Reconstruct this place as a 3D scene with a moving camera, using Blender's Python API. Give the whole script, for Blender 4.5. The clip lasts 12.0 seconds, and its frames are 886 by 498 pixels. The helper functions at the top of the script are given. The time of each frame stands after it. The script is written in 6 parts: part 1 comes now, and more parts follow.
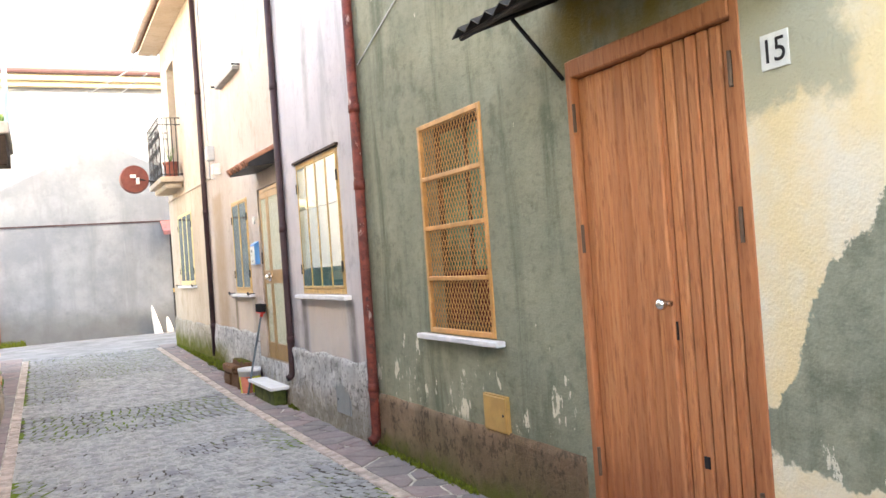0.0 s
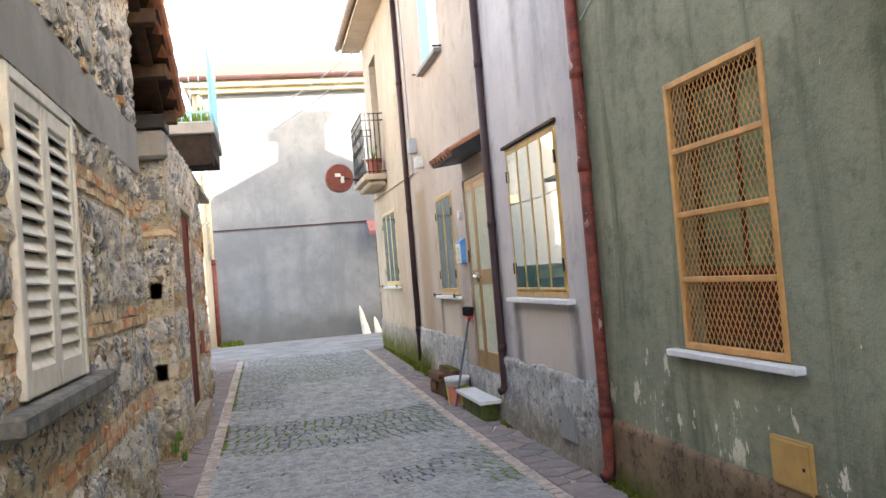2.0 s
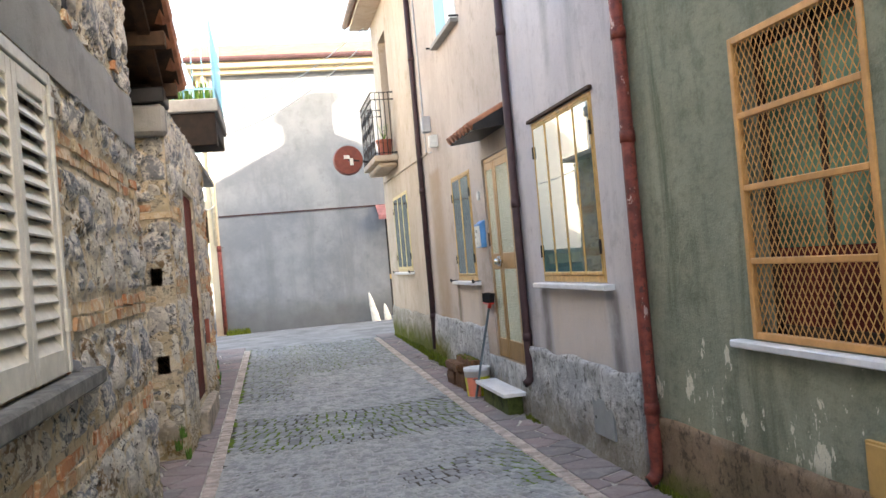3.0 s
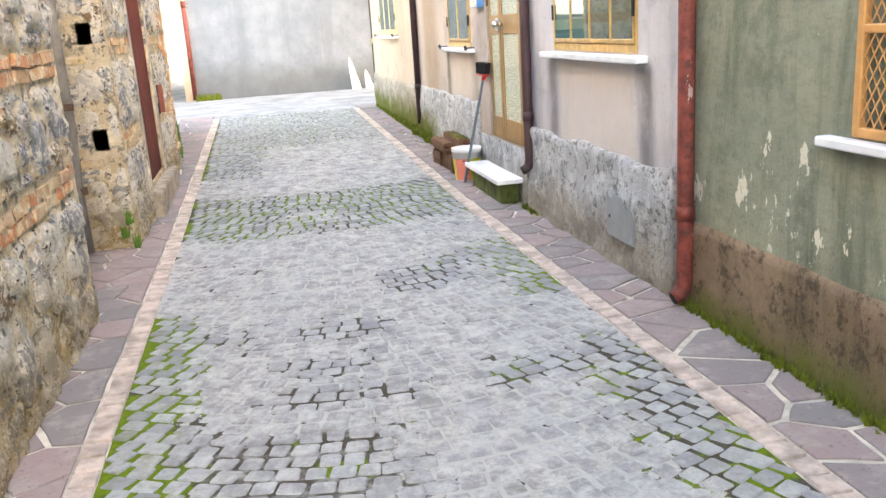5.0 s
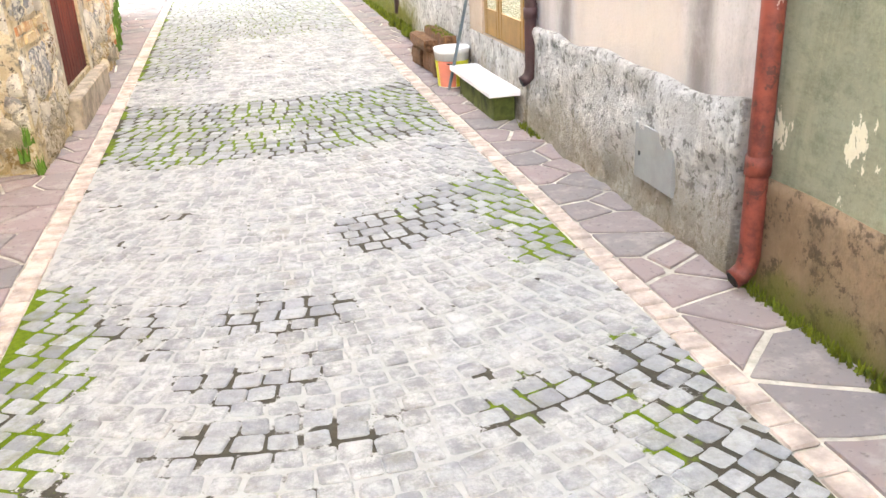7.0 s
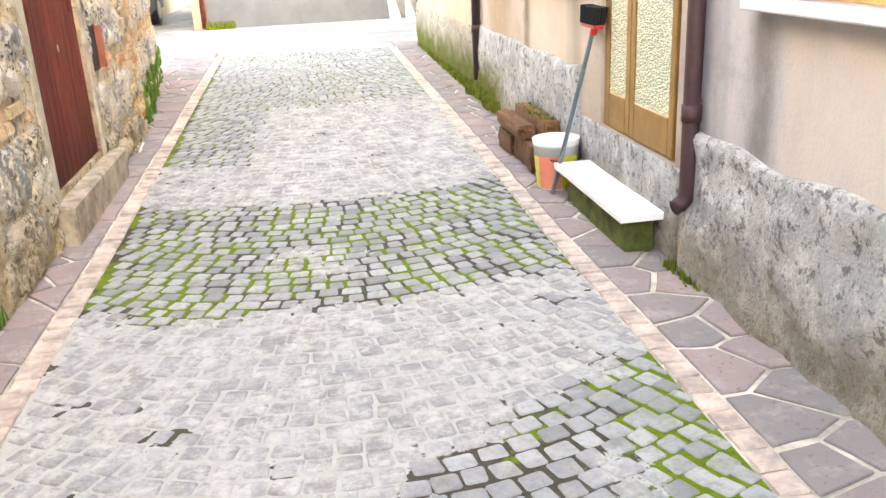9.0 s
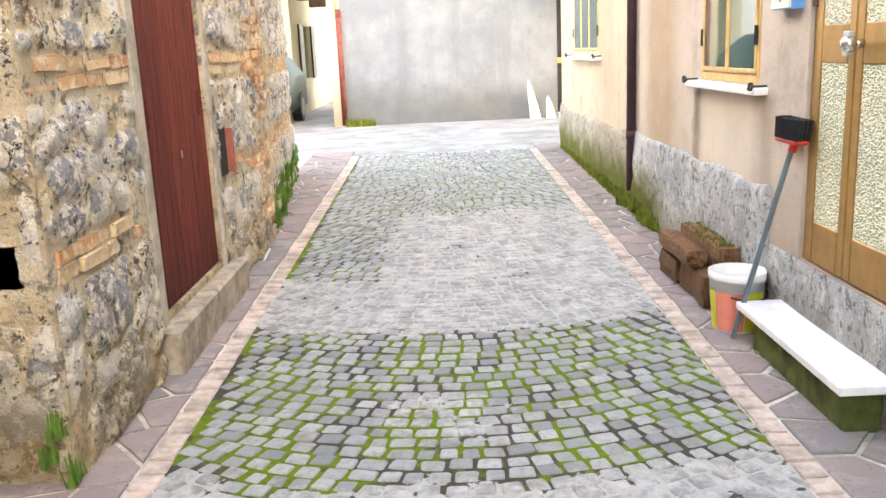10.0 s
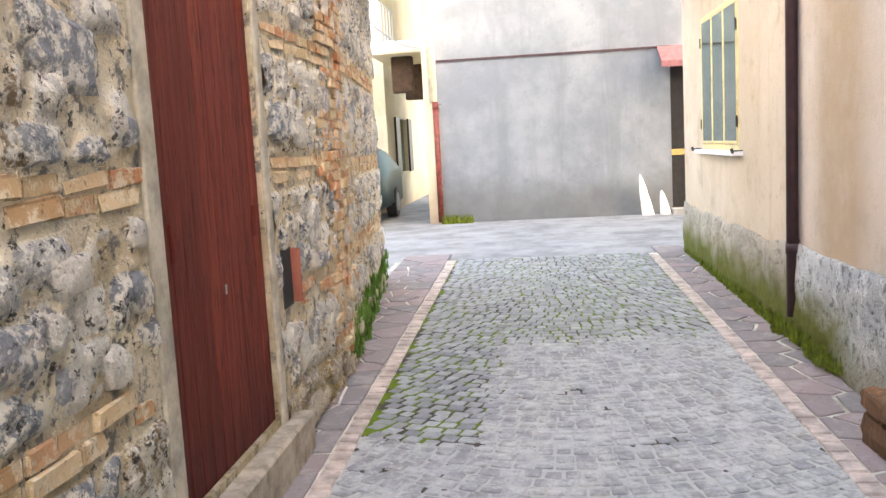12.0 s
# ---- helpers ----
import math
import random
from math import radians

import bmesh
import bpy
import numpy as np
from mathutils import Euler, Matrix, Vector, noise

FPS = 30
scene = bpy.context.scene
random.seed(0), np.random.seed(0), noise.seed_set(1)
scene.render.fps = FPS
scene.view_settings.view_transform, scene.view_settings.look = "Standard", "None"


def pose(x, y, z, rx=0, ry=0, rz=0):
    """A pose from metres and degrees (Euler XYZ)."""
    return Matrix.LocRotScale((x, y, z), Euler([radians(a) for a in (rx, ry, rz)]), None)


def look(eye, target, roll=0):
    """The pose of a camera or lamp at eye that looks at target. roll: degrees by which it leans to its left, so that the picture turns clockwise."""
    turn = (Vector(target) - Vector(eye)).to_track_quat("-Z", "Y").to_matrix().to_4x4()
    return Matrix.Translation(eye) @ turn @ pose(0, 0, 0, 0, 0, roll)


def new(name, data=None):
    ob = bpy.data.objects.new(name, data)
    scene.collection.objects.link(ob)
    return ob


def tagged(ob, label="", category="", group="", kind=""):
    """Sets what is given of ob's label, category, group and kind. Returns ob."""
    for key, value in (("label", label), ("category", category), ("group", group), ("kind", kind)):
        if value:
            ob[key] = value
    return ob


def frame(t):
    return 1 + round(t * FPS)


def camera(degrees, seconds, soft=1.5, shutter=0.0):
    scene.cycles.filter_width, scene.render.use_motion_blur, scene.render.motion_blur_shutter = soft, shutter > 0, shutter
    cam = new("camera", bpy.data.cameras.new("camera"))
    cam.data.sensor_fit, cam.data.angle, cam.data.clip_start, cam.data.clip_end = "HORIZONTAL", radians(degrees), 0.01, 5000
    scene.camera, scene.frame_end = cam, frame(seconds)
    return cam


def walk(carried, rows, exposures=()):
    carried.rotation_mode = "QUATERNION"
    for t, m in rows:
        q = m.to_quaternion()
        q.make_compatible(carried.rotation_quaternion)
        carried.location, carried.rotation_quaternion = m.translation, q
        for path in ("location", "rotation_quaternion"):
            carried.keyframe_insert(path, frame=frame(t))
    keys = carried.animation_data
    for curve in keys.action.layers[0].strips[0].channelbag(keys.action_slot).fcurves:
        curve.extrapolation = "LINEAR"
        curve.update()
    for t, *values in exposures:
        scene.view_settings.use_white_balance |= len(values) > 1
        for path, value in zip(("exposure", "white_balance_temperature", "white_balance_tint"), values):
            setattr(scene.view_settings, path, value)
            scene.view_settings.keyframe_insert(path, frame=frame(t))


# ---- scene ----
cam = camera(54.7, 12.0)
METRES, EYE, TILT, LEAN, TURN = 7.9, 1.5, 0.0, 0.0, -25.2
ROWS = [
    (0.0, 0.0, 0.0, 0.0, 0.05, 0.68, 4.12),
    (0.5, -0.0034, 0.0311, -0.0017, 4.34, 0.05, 3.9),
    (1.0, -0.0165, 0.0692, 0.0007, 4.67, -0.44, 3.86),
    (1.5, -0.024, 0.1105, -0.0008, 8.16, 0.73, 4.67),
    (2.0, -0.0349, 0.147, 0.0017, 13.57, 1.6, 4.74),
    (2.5, -0.0534, 0.1796, 0.0003, 14.17, 1.13, 5.04),
    (4.5, -0.0993, 0.3086, 0.0018, 12.71, -5.13, 4.43),
    (5.0, -0.1041, 0.3426, -0.0031, 13.02, -14.74, 3.59),
    (5.5, -0.1057, 0.3736, -0.0045, 15.56, -21.32, 4.55),
    (6.0, -0.1188, 0.4119, -0.0089, 11.85, -23.61, 3.18),
    (6.5, -0.1283, 0.4499, -0.0089, 10.57, -22.14, 2.42),
    (8.5, -0.1905, 0.6509, -0.0073, 19.52, -23.4, 3.87),
    (9.0, -0.2169, 0.6986, -0.0032, 15.86, -19.62, 2.61),
    (9.5, -0.2366, 0.7449, -0.0028, 20.46, -14.78, 3.79),
    (10.0, -0.261, 0.7859, -0.0016, 24.71, -13.09, 2.52),
    (10.5, -0.2831, 0.828, 0.0029, 19.31, -10.92, 1.72),
    (11.0, -0.2997, 0.8743, 0.0023, 22.73, -9.02, 1.89),
    (11.5, -0.3198, 0.9007, 0.0024, 28.24, -8.46, 2.2),
    (12.0, -0.3414, 0.9236, 0.006, 31.09, -6.96, 3.11),
]
EXPOSURES = [
    (0.0, 3.85, 8300, 14), (0.5, 3.45, 8100, 13), (1.0, 3.45, 8000, 13), (1.5, 3.65, 8000, 13), (2.0, 3.15, 7800, 12), (2.5, 3.12, 7700, 12), (4.5, 3.38, 7700, 12), (5.0, 4.3, 8300, 12), (5.5, 4.62, 8900, 12), (6.5, 4.8, 9500, 13),
    (8.5, 4.85, 9500, 13), (9.0, 4.65, 9200, 13), (9.5, 4.5, 9000, 13), (10.5, 4.12, 8500, 14), (12.0, 3.85, 8150, 14),
]
walk(cam, [(t, pose(0, 0, EYE, TILT, LEAN, TURN) @ pose(METRES * x, METRES * y, METRES * z, 90 + pitch, roll, yaw)) for t, x, y, z, yaw, pitch, roll in ROWS], EXPOSURES)

# ---- world, sun ----
world = bpy.data.worlds.new("sky")
scene.world = world
world.use_nodes = True
wn = world.node_tree.nodes
sky = wn.new("ShaderNodeTexSky")
sky.sky_type = "NISHITA"
sky.sun_disc = False
SUN_EL, SUN_AZ = 26.2, 136.5   # height, and where the sun stands (clockwise from +y)
sky.sun_elevation, sky.sun_rotation = radians(SUN_EL), radians(SUN_AZ)
sky.dust_density = 3.0
wn["Background"].inputs["Strength"].default_value = 0.15
world.node_tree.links.new(sky.outputs[0], wn["Background"].inputs["Color"])
sun = new("sun", bpy.data.lights.new("sun", "SUN"))
sun.data.energy, sun.data.angle, sun.data.color = 2.6, radians(0.5), (1.0, 0.93, 0.82)
sdir = Vector((math.sin(radians(SUN_AZ)) * math.cos(radians(SUN_EL)), math.cos(radians(SUN_AZ)) * math.cos(radians(SUN_EL)), math.sin(radians(SUN_EL))))
sun.matrix_world = look(sdir * 40, (0, 0, 0))


# ---- materials ----
class Nodes:
    """Short hand for building a node material."""

    def __init__(self, name, rough=0.8, metal=0.0, spec=0.4):
        self.mat = bpy.data.materials.new(name)
        self.mat.use_nodes = True
        self.t = self.mat.node_tree
        self.b = self.t.nodes["Principled BSDF"]
        self.b.inputs["Roughness"].default_value = rough
        self.b.inputs["Metallic"].default_value = metal
        self.b.inputs["Specular IOR Level"].default_value = spec
        self.co = self.t.nodes.new("ShaderNodeNewGeometry").outputs["Position"]

    def put(self, socket, v):
        if isinstance(v, bpy.types.NodeSocket):
            self.t.links.new(v, socket)
        elif isinstance(v, tuple) and len(v) == 3 and socket.type == "RGBA":
            socket.default_value = (*v, 1)
        else:
            socket.default_value = v

    def scaled(self, sx, sy, sz, off=(0, 0, 0)):
        n = self.t.nodes.new("ShaderNodeMapping")
        self.put(n.inputs["Vector"], self.co)
        n.inputs["Scale"].default_value = (sx, sy, sz)
        n.inputs["Location"].default_value = off
        return n.outputs[0]

    def noise(self, scale, detail=5, rough=0.6, co=None, distort=0.0):
        n = self.t.nodes.new("ShaderNodeTexNoise")
        self.put(n.inputs["Vector"], co or self.co)
        n.inputs["Scale"].default_value, n.inputs["Detail"].default_value = scale, detail
        n.inputs["Roughness"].default_value, n.inputs["Distortion"].default_value = rough, distort
        return n.outputs["Fac"]

    def voronoi(self, scale, feature="F1", co=None):
        n = self.t.nodes.new("ShaderNodeTexVoronoi")
        n.feature = feature
        self.put(n.inputs["Vector"], co or self.co)
        n.inputs["Scale"].default_value = scale
        return n.outputs["Distance"]

    def ramp(self, v, a, b, lo=0.0, hi=1.0):
        n = self.t.nodes.new("ShaderNodeMapRange")
        n.interpolation_type = "SMOOTHSTEP"
        for k, w in zip((0, 1, 2, 3, 4), (v, a, b, lo, hi)):
            self.put(n.inputs[k], w)
        return n.outputs[0]

    def math(self, op, a, b=0.0):
        n = self.t.nodes.new("ShaderNodeMath")
        n.operation = op
        self.put(n.inputs[0], a), self.put(n.inputs[1], b)
        return n.outputs[0]

    def axis(self, k):
        n = self.t.nodes.new("ShaderNodeSeparateXYZ")
        self.put(n.inputs[0], self.co)
        return n.outputs[k]

    def mix(self, f, a, b):
        n = self.t.nodes.new("ShaderNodeMix")
        n.data_type = "RGBA"
        self.put(n.inputs[0], f), self.put(n.inputs[6], a), self.put(n.inputs[7], b)
        return n.outputs[2]

    def random(self):
        return self.t.nodes.new("ShaderNodeObjectInfo").outputs["Random"]

    def island(self):
        return self.t.nodes.new("ShaderNodeNewGeometry").outputs["Random Per Island"]

    def bump(self, h, strength=0.4, dist=0.01):
        n = self.t.nodes.new("ShaderNodeBump")
        n.inputs["Strength"].default_value, n.inputs["Distance"].default_value = strength, dist
        self.put(n.inputs["Height"], h)
        self.put(self.b.inputs["Normal"], n.outputs[0])

    def done(self, col, rough=None):
        self.put(self.b.inputs["Base Color"], col)
        if rough is not None:
            self.put(self.b.inputs["Roughness"], rough)
        return self.mat


def simple(name, col, rough=0.6, metal=0.0, var=0.25, scale=9.0, bump=0.15):
    m = Nodes(name, rough, metal)
    f = m.noise(scale, 6, 0.65)
    g = m.noise(scale * 9, 3)
    dark = tuple(c * (1 - var) for c in col)
    lite = tuple(min(1, c * (1 + var * 0.6)) for c in col)
    c = m.mix(m.ramp(f, 0.3, 0.7), dark, lite)
    c = m.mix(m.ramp(g, 0.55, 0.75, 0, 0.35), c, dark)
    m.bump(g, bump, 0.003)
    return m.done(c)


def stucco(name, base, tint, stain, dirt_z=0.7, dirt=(0.2, 0.19, 0.16), grain=0.5, rain=0.55):
    m = Nodes(name, 0.92, 0, 0.2)
    c = m.mix(m.ramp(m.noise(0.9, 6, 0.65), 0.35, 0.68), base, tint)
    streak = m.noise(1.0, 6, 0.65, m.scaled(3.1, 3.1, 0.45), 0.6)
    c = m.mix(m.ramp(streak, 0.48, 0.72, 0, rain), c, stain)
    c = m.mix(m.ramp(m.noise(2.7, 6, 0.7), 0.52, 0.7, 0, 0.55), c, stain)
    c = m.mix(m.ramp(m.noise(14, 4), 0.55, 0.72, 0, 0.3), c, stain)
    fine = m.noise(70, 3)
    c = m.mix(m.ramp(fine, 0.5, 0.8, 0, 0.25), c, dirt)
    low = m.math("ADD", m.axis(2), m.math("MULTIPLY", m.noise(2.2, 5), 0.8))
    c = m.mix(m.ramp(low, dirt_z + 0.1, dirt_z + 0.75, 0.55, 0), c, dirt)
    m.bump(m.math("ADD", fine, m.math("MULTIPLY", m.noise(9, 5), 1.5)), grain, 0.006)
    return m, c


def green_stucco():
    m, c = stucco("green_grey_stucco", (0.222, 0.236, 0.178), (0.31, 0.318, 0.237), (0.085, 0.1, 0.067), 0.35, (0.14, 0.14, 0.095), 0.9, 0.8)
    c = m.mix(m.ramp(m.noise(9, 6, 0.8, m.scaled(1, 1, 2.6)), 0.46, 0.66, 0, 0.3), c, (0.10, 0.11, 0.075))
    c = m.mix(m.ramp(m.noise(26, 6, 0.8, m.scaled(1, 1, 2.2)), 0.52, 0.66, 0, 0.2), c, (0.40, 0.40, 0.30))
    # bare pale plaster where the paint has flaked off, low on the wall and round the street number
    y, z = m.axis(1), m.axis(2)
    flake = m.math("ADD", m.math("MULTIPLY", m.noise(5.0, 6, 0.65, m.scaled(1, 1.25, 0.6)), 0.65), m.math("MULTIPLY", m.noise(17.0, 5, 0.65, m.scaled(1, 1.25, 0.6)), 0.35))
    zone = m.ramp(z, 0.55, 1.25, 1, 0)
    f = m.ramp(m.math("ADD", flake, m.math("MULTIPLY", zone, 0.1)), 0.655, 0.667)
    f = m.math("MULTIPLY", f, m.ramp(z, 0.42, 0.5))
    c = m.mix(f, c, (0.66, 0.62, 0.5))
    edge = m.math("ADD", m.math("SUBTRACT", z, 4.5), m.math("MULTIPLY", y, 1.5))
    edge = m.math("ADD", edge, m.math("MULTIPLY", m.noise(3.2, 6, 0.65), 0.9))
    peel = m.math("MAXIMUM", m.ramp(edge, 0.40, 0.44), m.ramp(m.math("ADD", z, m.math("MULTIPLY", m.noise(6, 4), 0.3)), 0.80, 0.78))
    peel = m.math("MULTIPLY", peel, m.ramp(y, 2.46, 2.44))
    cream = m.mix(m.ramp(m.noise(2.1, 6), 0.4, 0.65), (0.74, 0.60, 0.36), (0.72, 0.66, 0.53))
    c = m.mix(peel, c, cream)
    halo = m.math("MULTIPLY", m.ramp(m.math("ADD", z, m.math("MULTIPLY", m.noise(5, 5), 0.4)), 2.12, 2.2), m.ramp(m.math("ADD", y, m.math("MULTIPLY", m.noise(4, 5), 0.4)), 2.1, 2.2))
    c = m.mix(m.math("MULTIPLY", halo, m.math("MULTIPLY", peel, 0.8)), c, (0.36, 0.36, 0.27))
    # yellow-green weathering above the double door
    w = m.math("MULTIPLY", m.ramp(z, 2.2, 2.6), m.ramp(y, 3.9, 3.5))
    c = m.mix(m.math("MULTIPLY", w, m.ramp(m.noise(2.5, 5), 0.35, 0.6)), c, (0.2, 0.15, 0.03))
    return m.done(c)


# stretches of the lane with open joints: x from, to, y from, to, how open, how mossy
OPEN = ((-0.6, 2.3, 9.22, 10.86, 1.0, 0.62), (1.68, 2.3, 7.05, 8.3, 0.95, 1.0), (1.3, 1.8, 7.75, 8.2, 0.8, 0.35), (0.95, 1.6, 7.45, 8.0, 0.68, 0.0),
        (0.42, 0.98, 6.82, 7.12, 0.8, 0.0), (0.32, 0.78, 6.36, 6.64, 0.68, 0.0), (-0.25, 0.27, 6.8, 7.08, 0.75, 0.35), (1.2, 2.3, 5.95, 6.22, 0.78, 0.25),
        (1.6, 2.3, 3.0, 6.0, 0.62, 0.4), (-0.6, -0.02, 3.0, 7.4, 0.95, 1.0))
OPEN_FAR = ((-0.4, 0.85, 3.0, 5.9, 0.48, 0.2), (0.25, 1.0, 6.0, 6.3, 0.55, 0.0), (-0.6, 0.35, 11.85, 13.9, 1.0, 0.6), (-0.6, 2.3, 13.9, 18.5, 0.66, 0.62), (0.75, 1.35, 14.5, 15.6, 0.8, 1.0))


def lane_wear(m):
    """How far the joints stand open (0: smeared flush with pale mortar) and how mossy they are."""
    wob = m.math("MULTIPLY", m.math("SUBTRACT", m.noise(6.5, 6, 0.8), 0.5), 0.95)
    wob2 = m.math("MULTIPLY", m.math("SUBTRACT", m.noise(5.5, 5, 0.7, m.scaled(1, 1, 1, (5, 9, 0))), 0.5), 0.75)
    x, y = m.math("ADD", m.axis(0), wob), m.math("ADD", m.axis(1), wob2)
    s = m.math("MULTIPLY", m.math("SUBTRACT", m.axis(0), 0.83), 0.88)
    y = m.math("SUBTRACT", y, m.math("MULTIPLY", m.math("MULTIPLY", s, s), 0.19))
    bare, moss = 0.0, 0.0
    for x0, x1, y0, y1, w, g in OPEN + OPEN_FAR:
        e = 0.12
        a = m.math("MULTIPLY", m.ramp(x, x0 - e, x0 + e), m.ramp(x, x1 + e, x1 - e))
        a = m.math("MULTIPLY", a, m.math("MULTIPLY", m.ramp(y, y0 - e, y0 + e), m.ramp(y, y1 + e, y1 - e)))
        bare = m.math("MAXIMUM", m.math("MULTIPLY", a, w), bare)
        if g:
            moss = m.math("MAXIMUM", m.math("MULTIPLY", a, g), moss)
    spot = m.math("MULTIPLY", m.math("MULTIPLY", m.ramp(x, 0.45, 0.6), m.ramp(x, 1.0, 0.85)), m.math("MULTIPLY", m.ramp(y, 9.55, 9.65), m.ramp(y, 10.05, 9.95)))
    bare = m.math("MULTIPLY", bare, m.math("SUBTRACT", 1.0, m.math("MULTIPLY", spot, 0.85)))
    stray = m.math("MULTIPLY", m.ramp(m.noise(2.6, 4, 0.65, m.scaled(1, 1.4, 1, (2, 4, 0))), 0.58, 0.66), 0.62)
    return m.math("MAXIMUM", bare, stray), moss


def cobble_mat(name, island):
    m = Nodes(name, 0.9, 0, 0.15)
    r = m.island() if island else m.random()
    c = m.mix(r, (0.20, 0.21, 0.23), (0.37, 0.38, 0.395))
    c = m.mix(m.ramp(m.noise(35, 4), 0.45, 0.7, 0, 0.5), c, (0.17, 0.17, 0.17))
    bare, moss = lane_wear(m)
    c = m.mix(m.math("MULTIPLY", moss, m.ramp(m.noise(9, 5, 0.7), 0.45, 0.65, 0, 0.4)), c, (0.15, 0.18, 0.06))
    dust = m.math("MULTIPLY", m.ramp(bare, 0.95, 0.2, 0.08, 1.0), m.ramp(m.noise(3.4, 6, 0.72), 0.3, 0.6, 0.4, 0.95))
    c = m.mix(dust, c, m.mix(m.ramp(m.noise(8, 7, 0.8), 0.38, 0.62), (0.225, 0.228, 0.225), (0.47, 0.468, 0.45)))
    c = m.mix(m.ramp(m.noise(4.5, 6, 0.7), 0.56, 0.68, 0, 0.5), c, (0.2, 0.185, 0.14))
    m.bump(m.math("ADD", m.noise(60, 4), m.noise(18, 5)), 0.8, 0.008)
    return m.done(c)


def joint_mat():
    m = Nodes("cobble_joints", 0.95, 0, 0.15)
    pale = m.mix(m.noise(20, 4), (0.28, 0.28, 0.268), (0.48, 0.478, 0.46))
    dark = m.mix(m.noise(30, 4), (0.028, 0.025, 0.02), (0.10, 0.088, 0.065))
    moss = m.mix(m.noise(45, 4), (0.04, 0.07, 0.005), (0.16, 0.235, 0.013))
    bare, green = lane_wear(m)
    c = m.mix(m.ramp(m.math("ADD", bare, m.math("MULTIPLY", m.noise(11, 4), 0.5)), 0.6, 0.76), pale, dark)
    g = m.math("ADD", m.noise(3.2, 5, 0.65, m.scaled(1, 1, 1, (7, 3, 0))), m.math("MULTIPLY", green, 0.26))
    c = m.mix(m.math("MULTIPLY", m.ramp(g, 0.6, 0.68), m.ramp(green, 0.02, 0.1)), c, moss)
    m.bump(m.noise(80, 4), 0.6, 0.006)
    return m.done(c)


def rubble_mat(name, island=False, mortar=False):
    m = Nodes(name, 0.93, 0, 0.2)
    if mortar:
        c = m.mix(m.ramp(m.noise(3.0, 6, 0.7), 0.35, 0.65), (0.58, 0.47, 0.31), (0.78, 0.69, 0.53))
        c = m.mix(m.ramp(m.noise(11, 6, 0.7), 0.5, 0.62), c, (0.23, 0.215, 0.19))
        # near-black noise paints crevice shade into the mortar
        c = m.mix(m.ramp(m.noise(24, 5, 0.7), 0.58, 0.68), c, (0.07, 0.06, 0.05))
    else:
        r = m.island() if island else m.random()
        c = m.mix(m.ramp(r, 0.2, 0.9), (0.28, 0.29, 0.31), (0.66, 0.615, 0.55))
        c = m.mix(m.ramp(m.noise(15, 6, 0.75), 0.47, 0.56, 0, 0.85), c, (0.78, 0.73, 0.64))
        # dark noise puts the shade of pits into the stone colour
        c = m.mix(m.ramp(m.noise(28, 5, 0.7), 0.56, 0.68, 0, 0.85), c, (0.07, 0.065, 0.06))
    z = m.axis(2)
    low = m.math("ADD", z, m.math("MULTIPLY", m.noise(3, 5), 0.9))
    c = m.mix(m.ramp(low, 0.5, 1.15, 0.55, 0), c, (0.33, 0.24, 0.1))
    m.bump(m.math("ADD", m.noise(22, 8, 0.75), m.noise(70, 4)), 0.9, 0.032)
    return m.done(c)


def skin_mat():
    """Rubble face: stones and mortar told apart by the relief's own cells."""
    m = Nodes("rubble_face", 0.93, 0, 0.2)
    at = m.t.nodes.new("ShaderNodeAttribute")
    at.attribute_name = "cell"
    sep = m.t.nodes.new("ShaderNodeSeparateColor")
    m.put(sep.inputs[0], at.outputs["Color"])
    r, g = sep.outputs[0], sep.outputs[1]
    mort = m.mix(m.ramp(m.noise(3.0, 6, 0.7), 0.35, 0.65), (0.64, 0.50, 0.31), (0.86, 0.78, 0.62))
    stone = m.mix(m.ramp(r, 0.15, 0.7), (0.27, 0.28, 0.30), (0.68, 0.64, 0.575))
    stone = m.mix(m.ramp(r, 0.72, 0.9), stone, (0.33, 0.23, 0.14))
    stone = m.mix(m.ramp(m.noise(17, 6, 0.7), 0.47, 0.55, 0, 0.9), stone, (0.80, 0.76, 0.68))
    c = m.mix(m.ramp(m.math("ADD", g, m.math("MULTIPLY", m.noise(9, 5), 0.3)), 0.39, 0.52), mort, stone)
    c = m.mix(m.ramp(m.noise(34, 6, 0.8), 0.50, 0.58, 0, 0.7), c, (0.86, 0.81, 0.71))
    # shade of crevices, painted as near-black specks
    c = m.mix(m.ramp(m.noise(22, 6, 0.8), 0.545, 0.60, 0, 0.95), c, (0.05, 0.045, 0.04))
    c = m.mix(m.ramp(m.noise(5, 6, 0.75), 0.58, 0.7, 0, 0.35), c, (0.40, 0.26, 0.11))
    low = m.math("ADD", m.axis(2), m.math("MULTIPLY", m.noise(3, 5), 0.9))
    c = m.mix(m.ramp(low, 0.5, 1.1, 0.5, 0), c, (0.38, 0.27, 0.10))
    m.bump(m.math("ADD", m.noise(22, 8, 0.75), m.noise(70, 4)), 0.9, 0.032)
    return m.done(c)


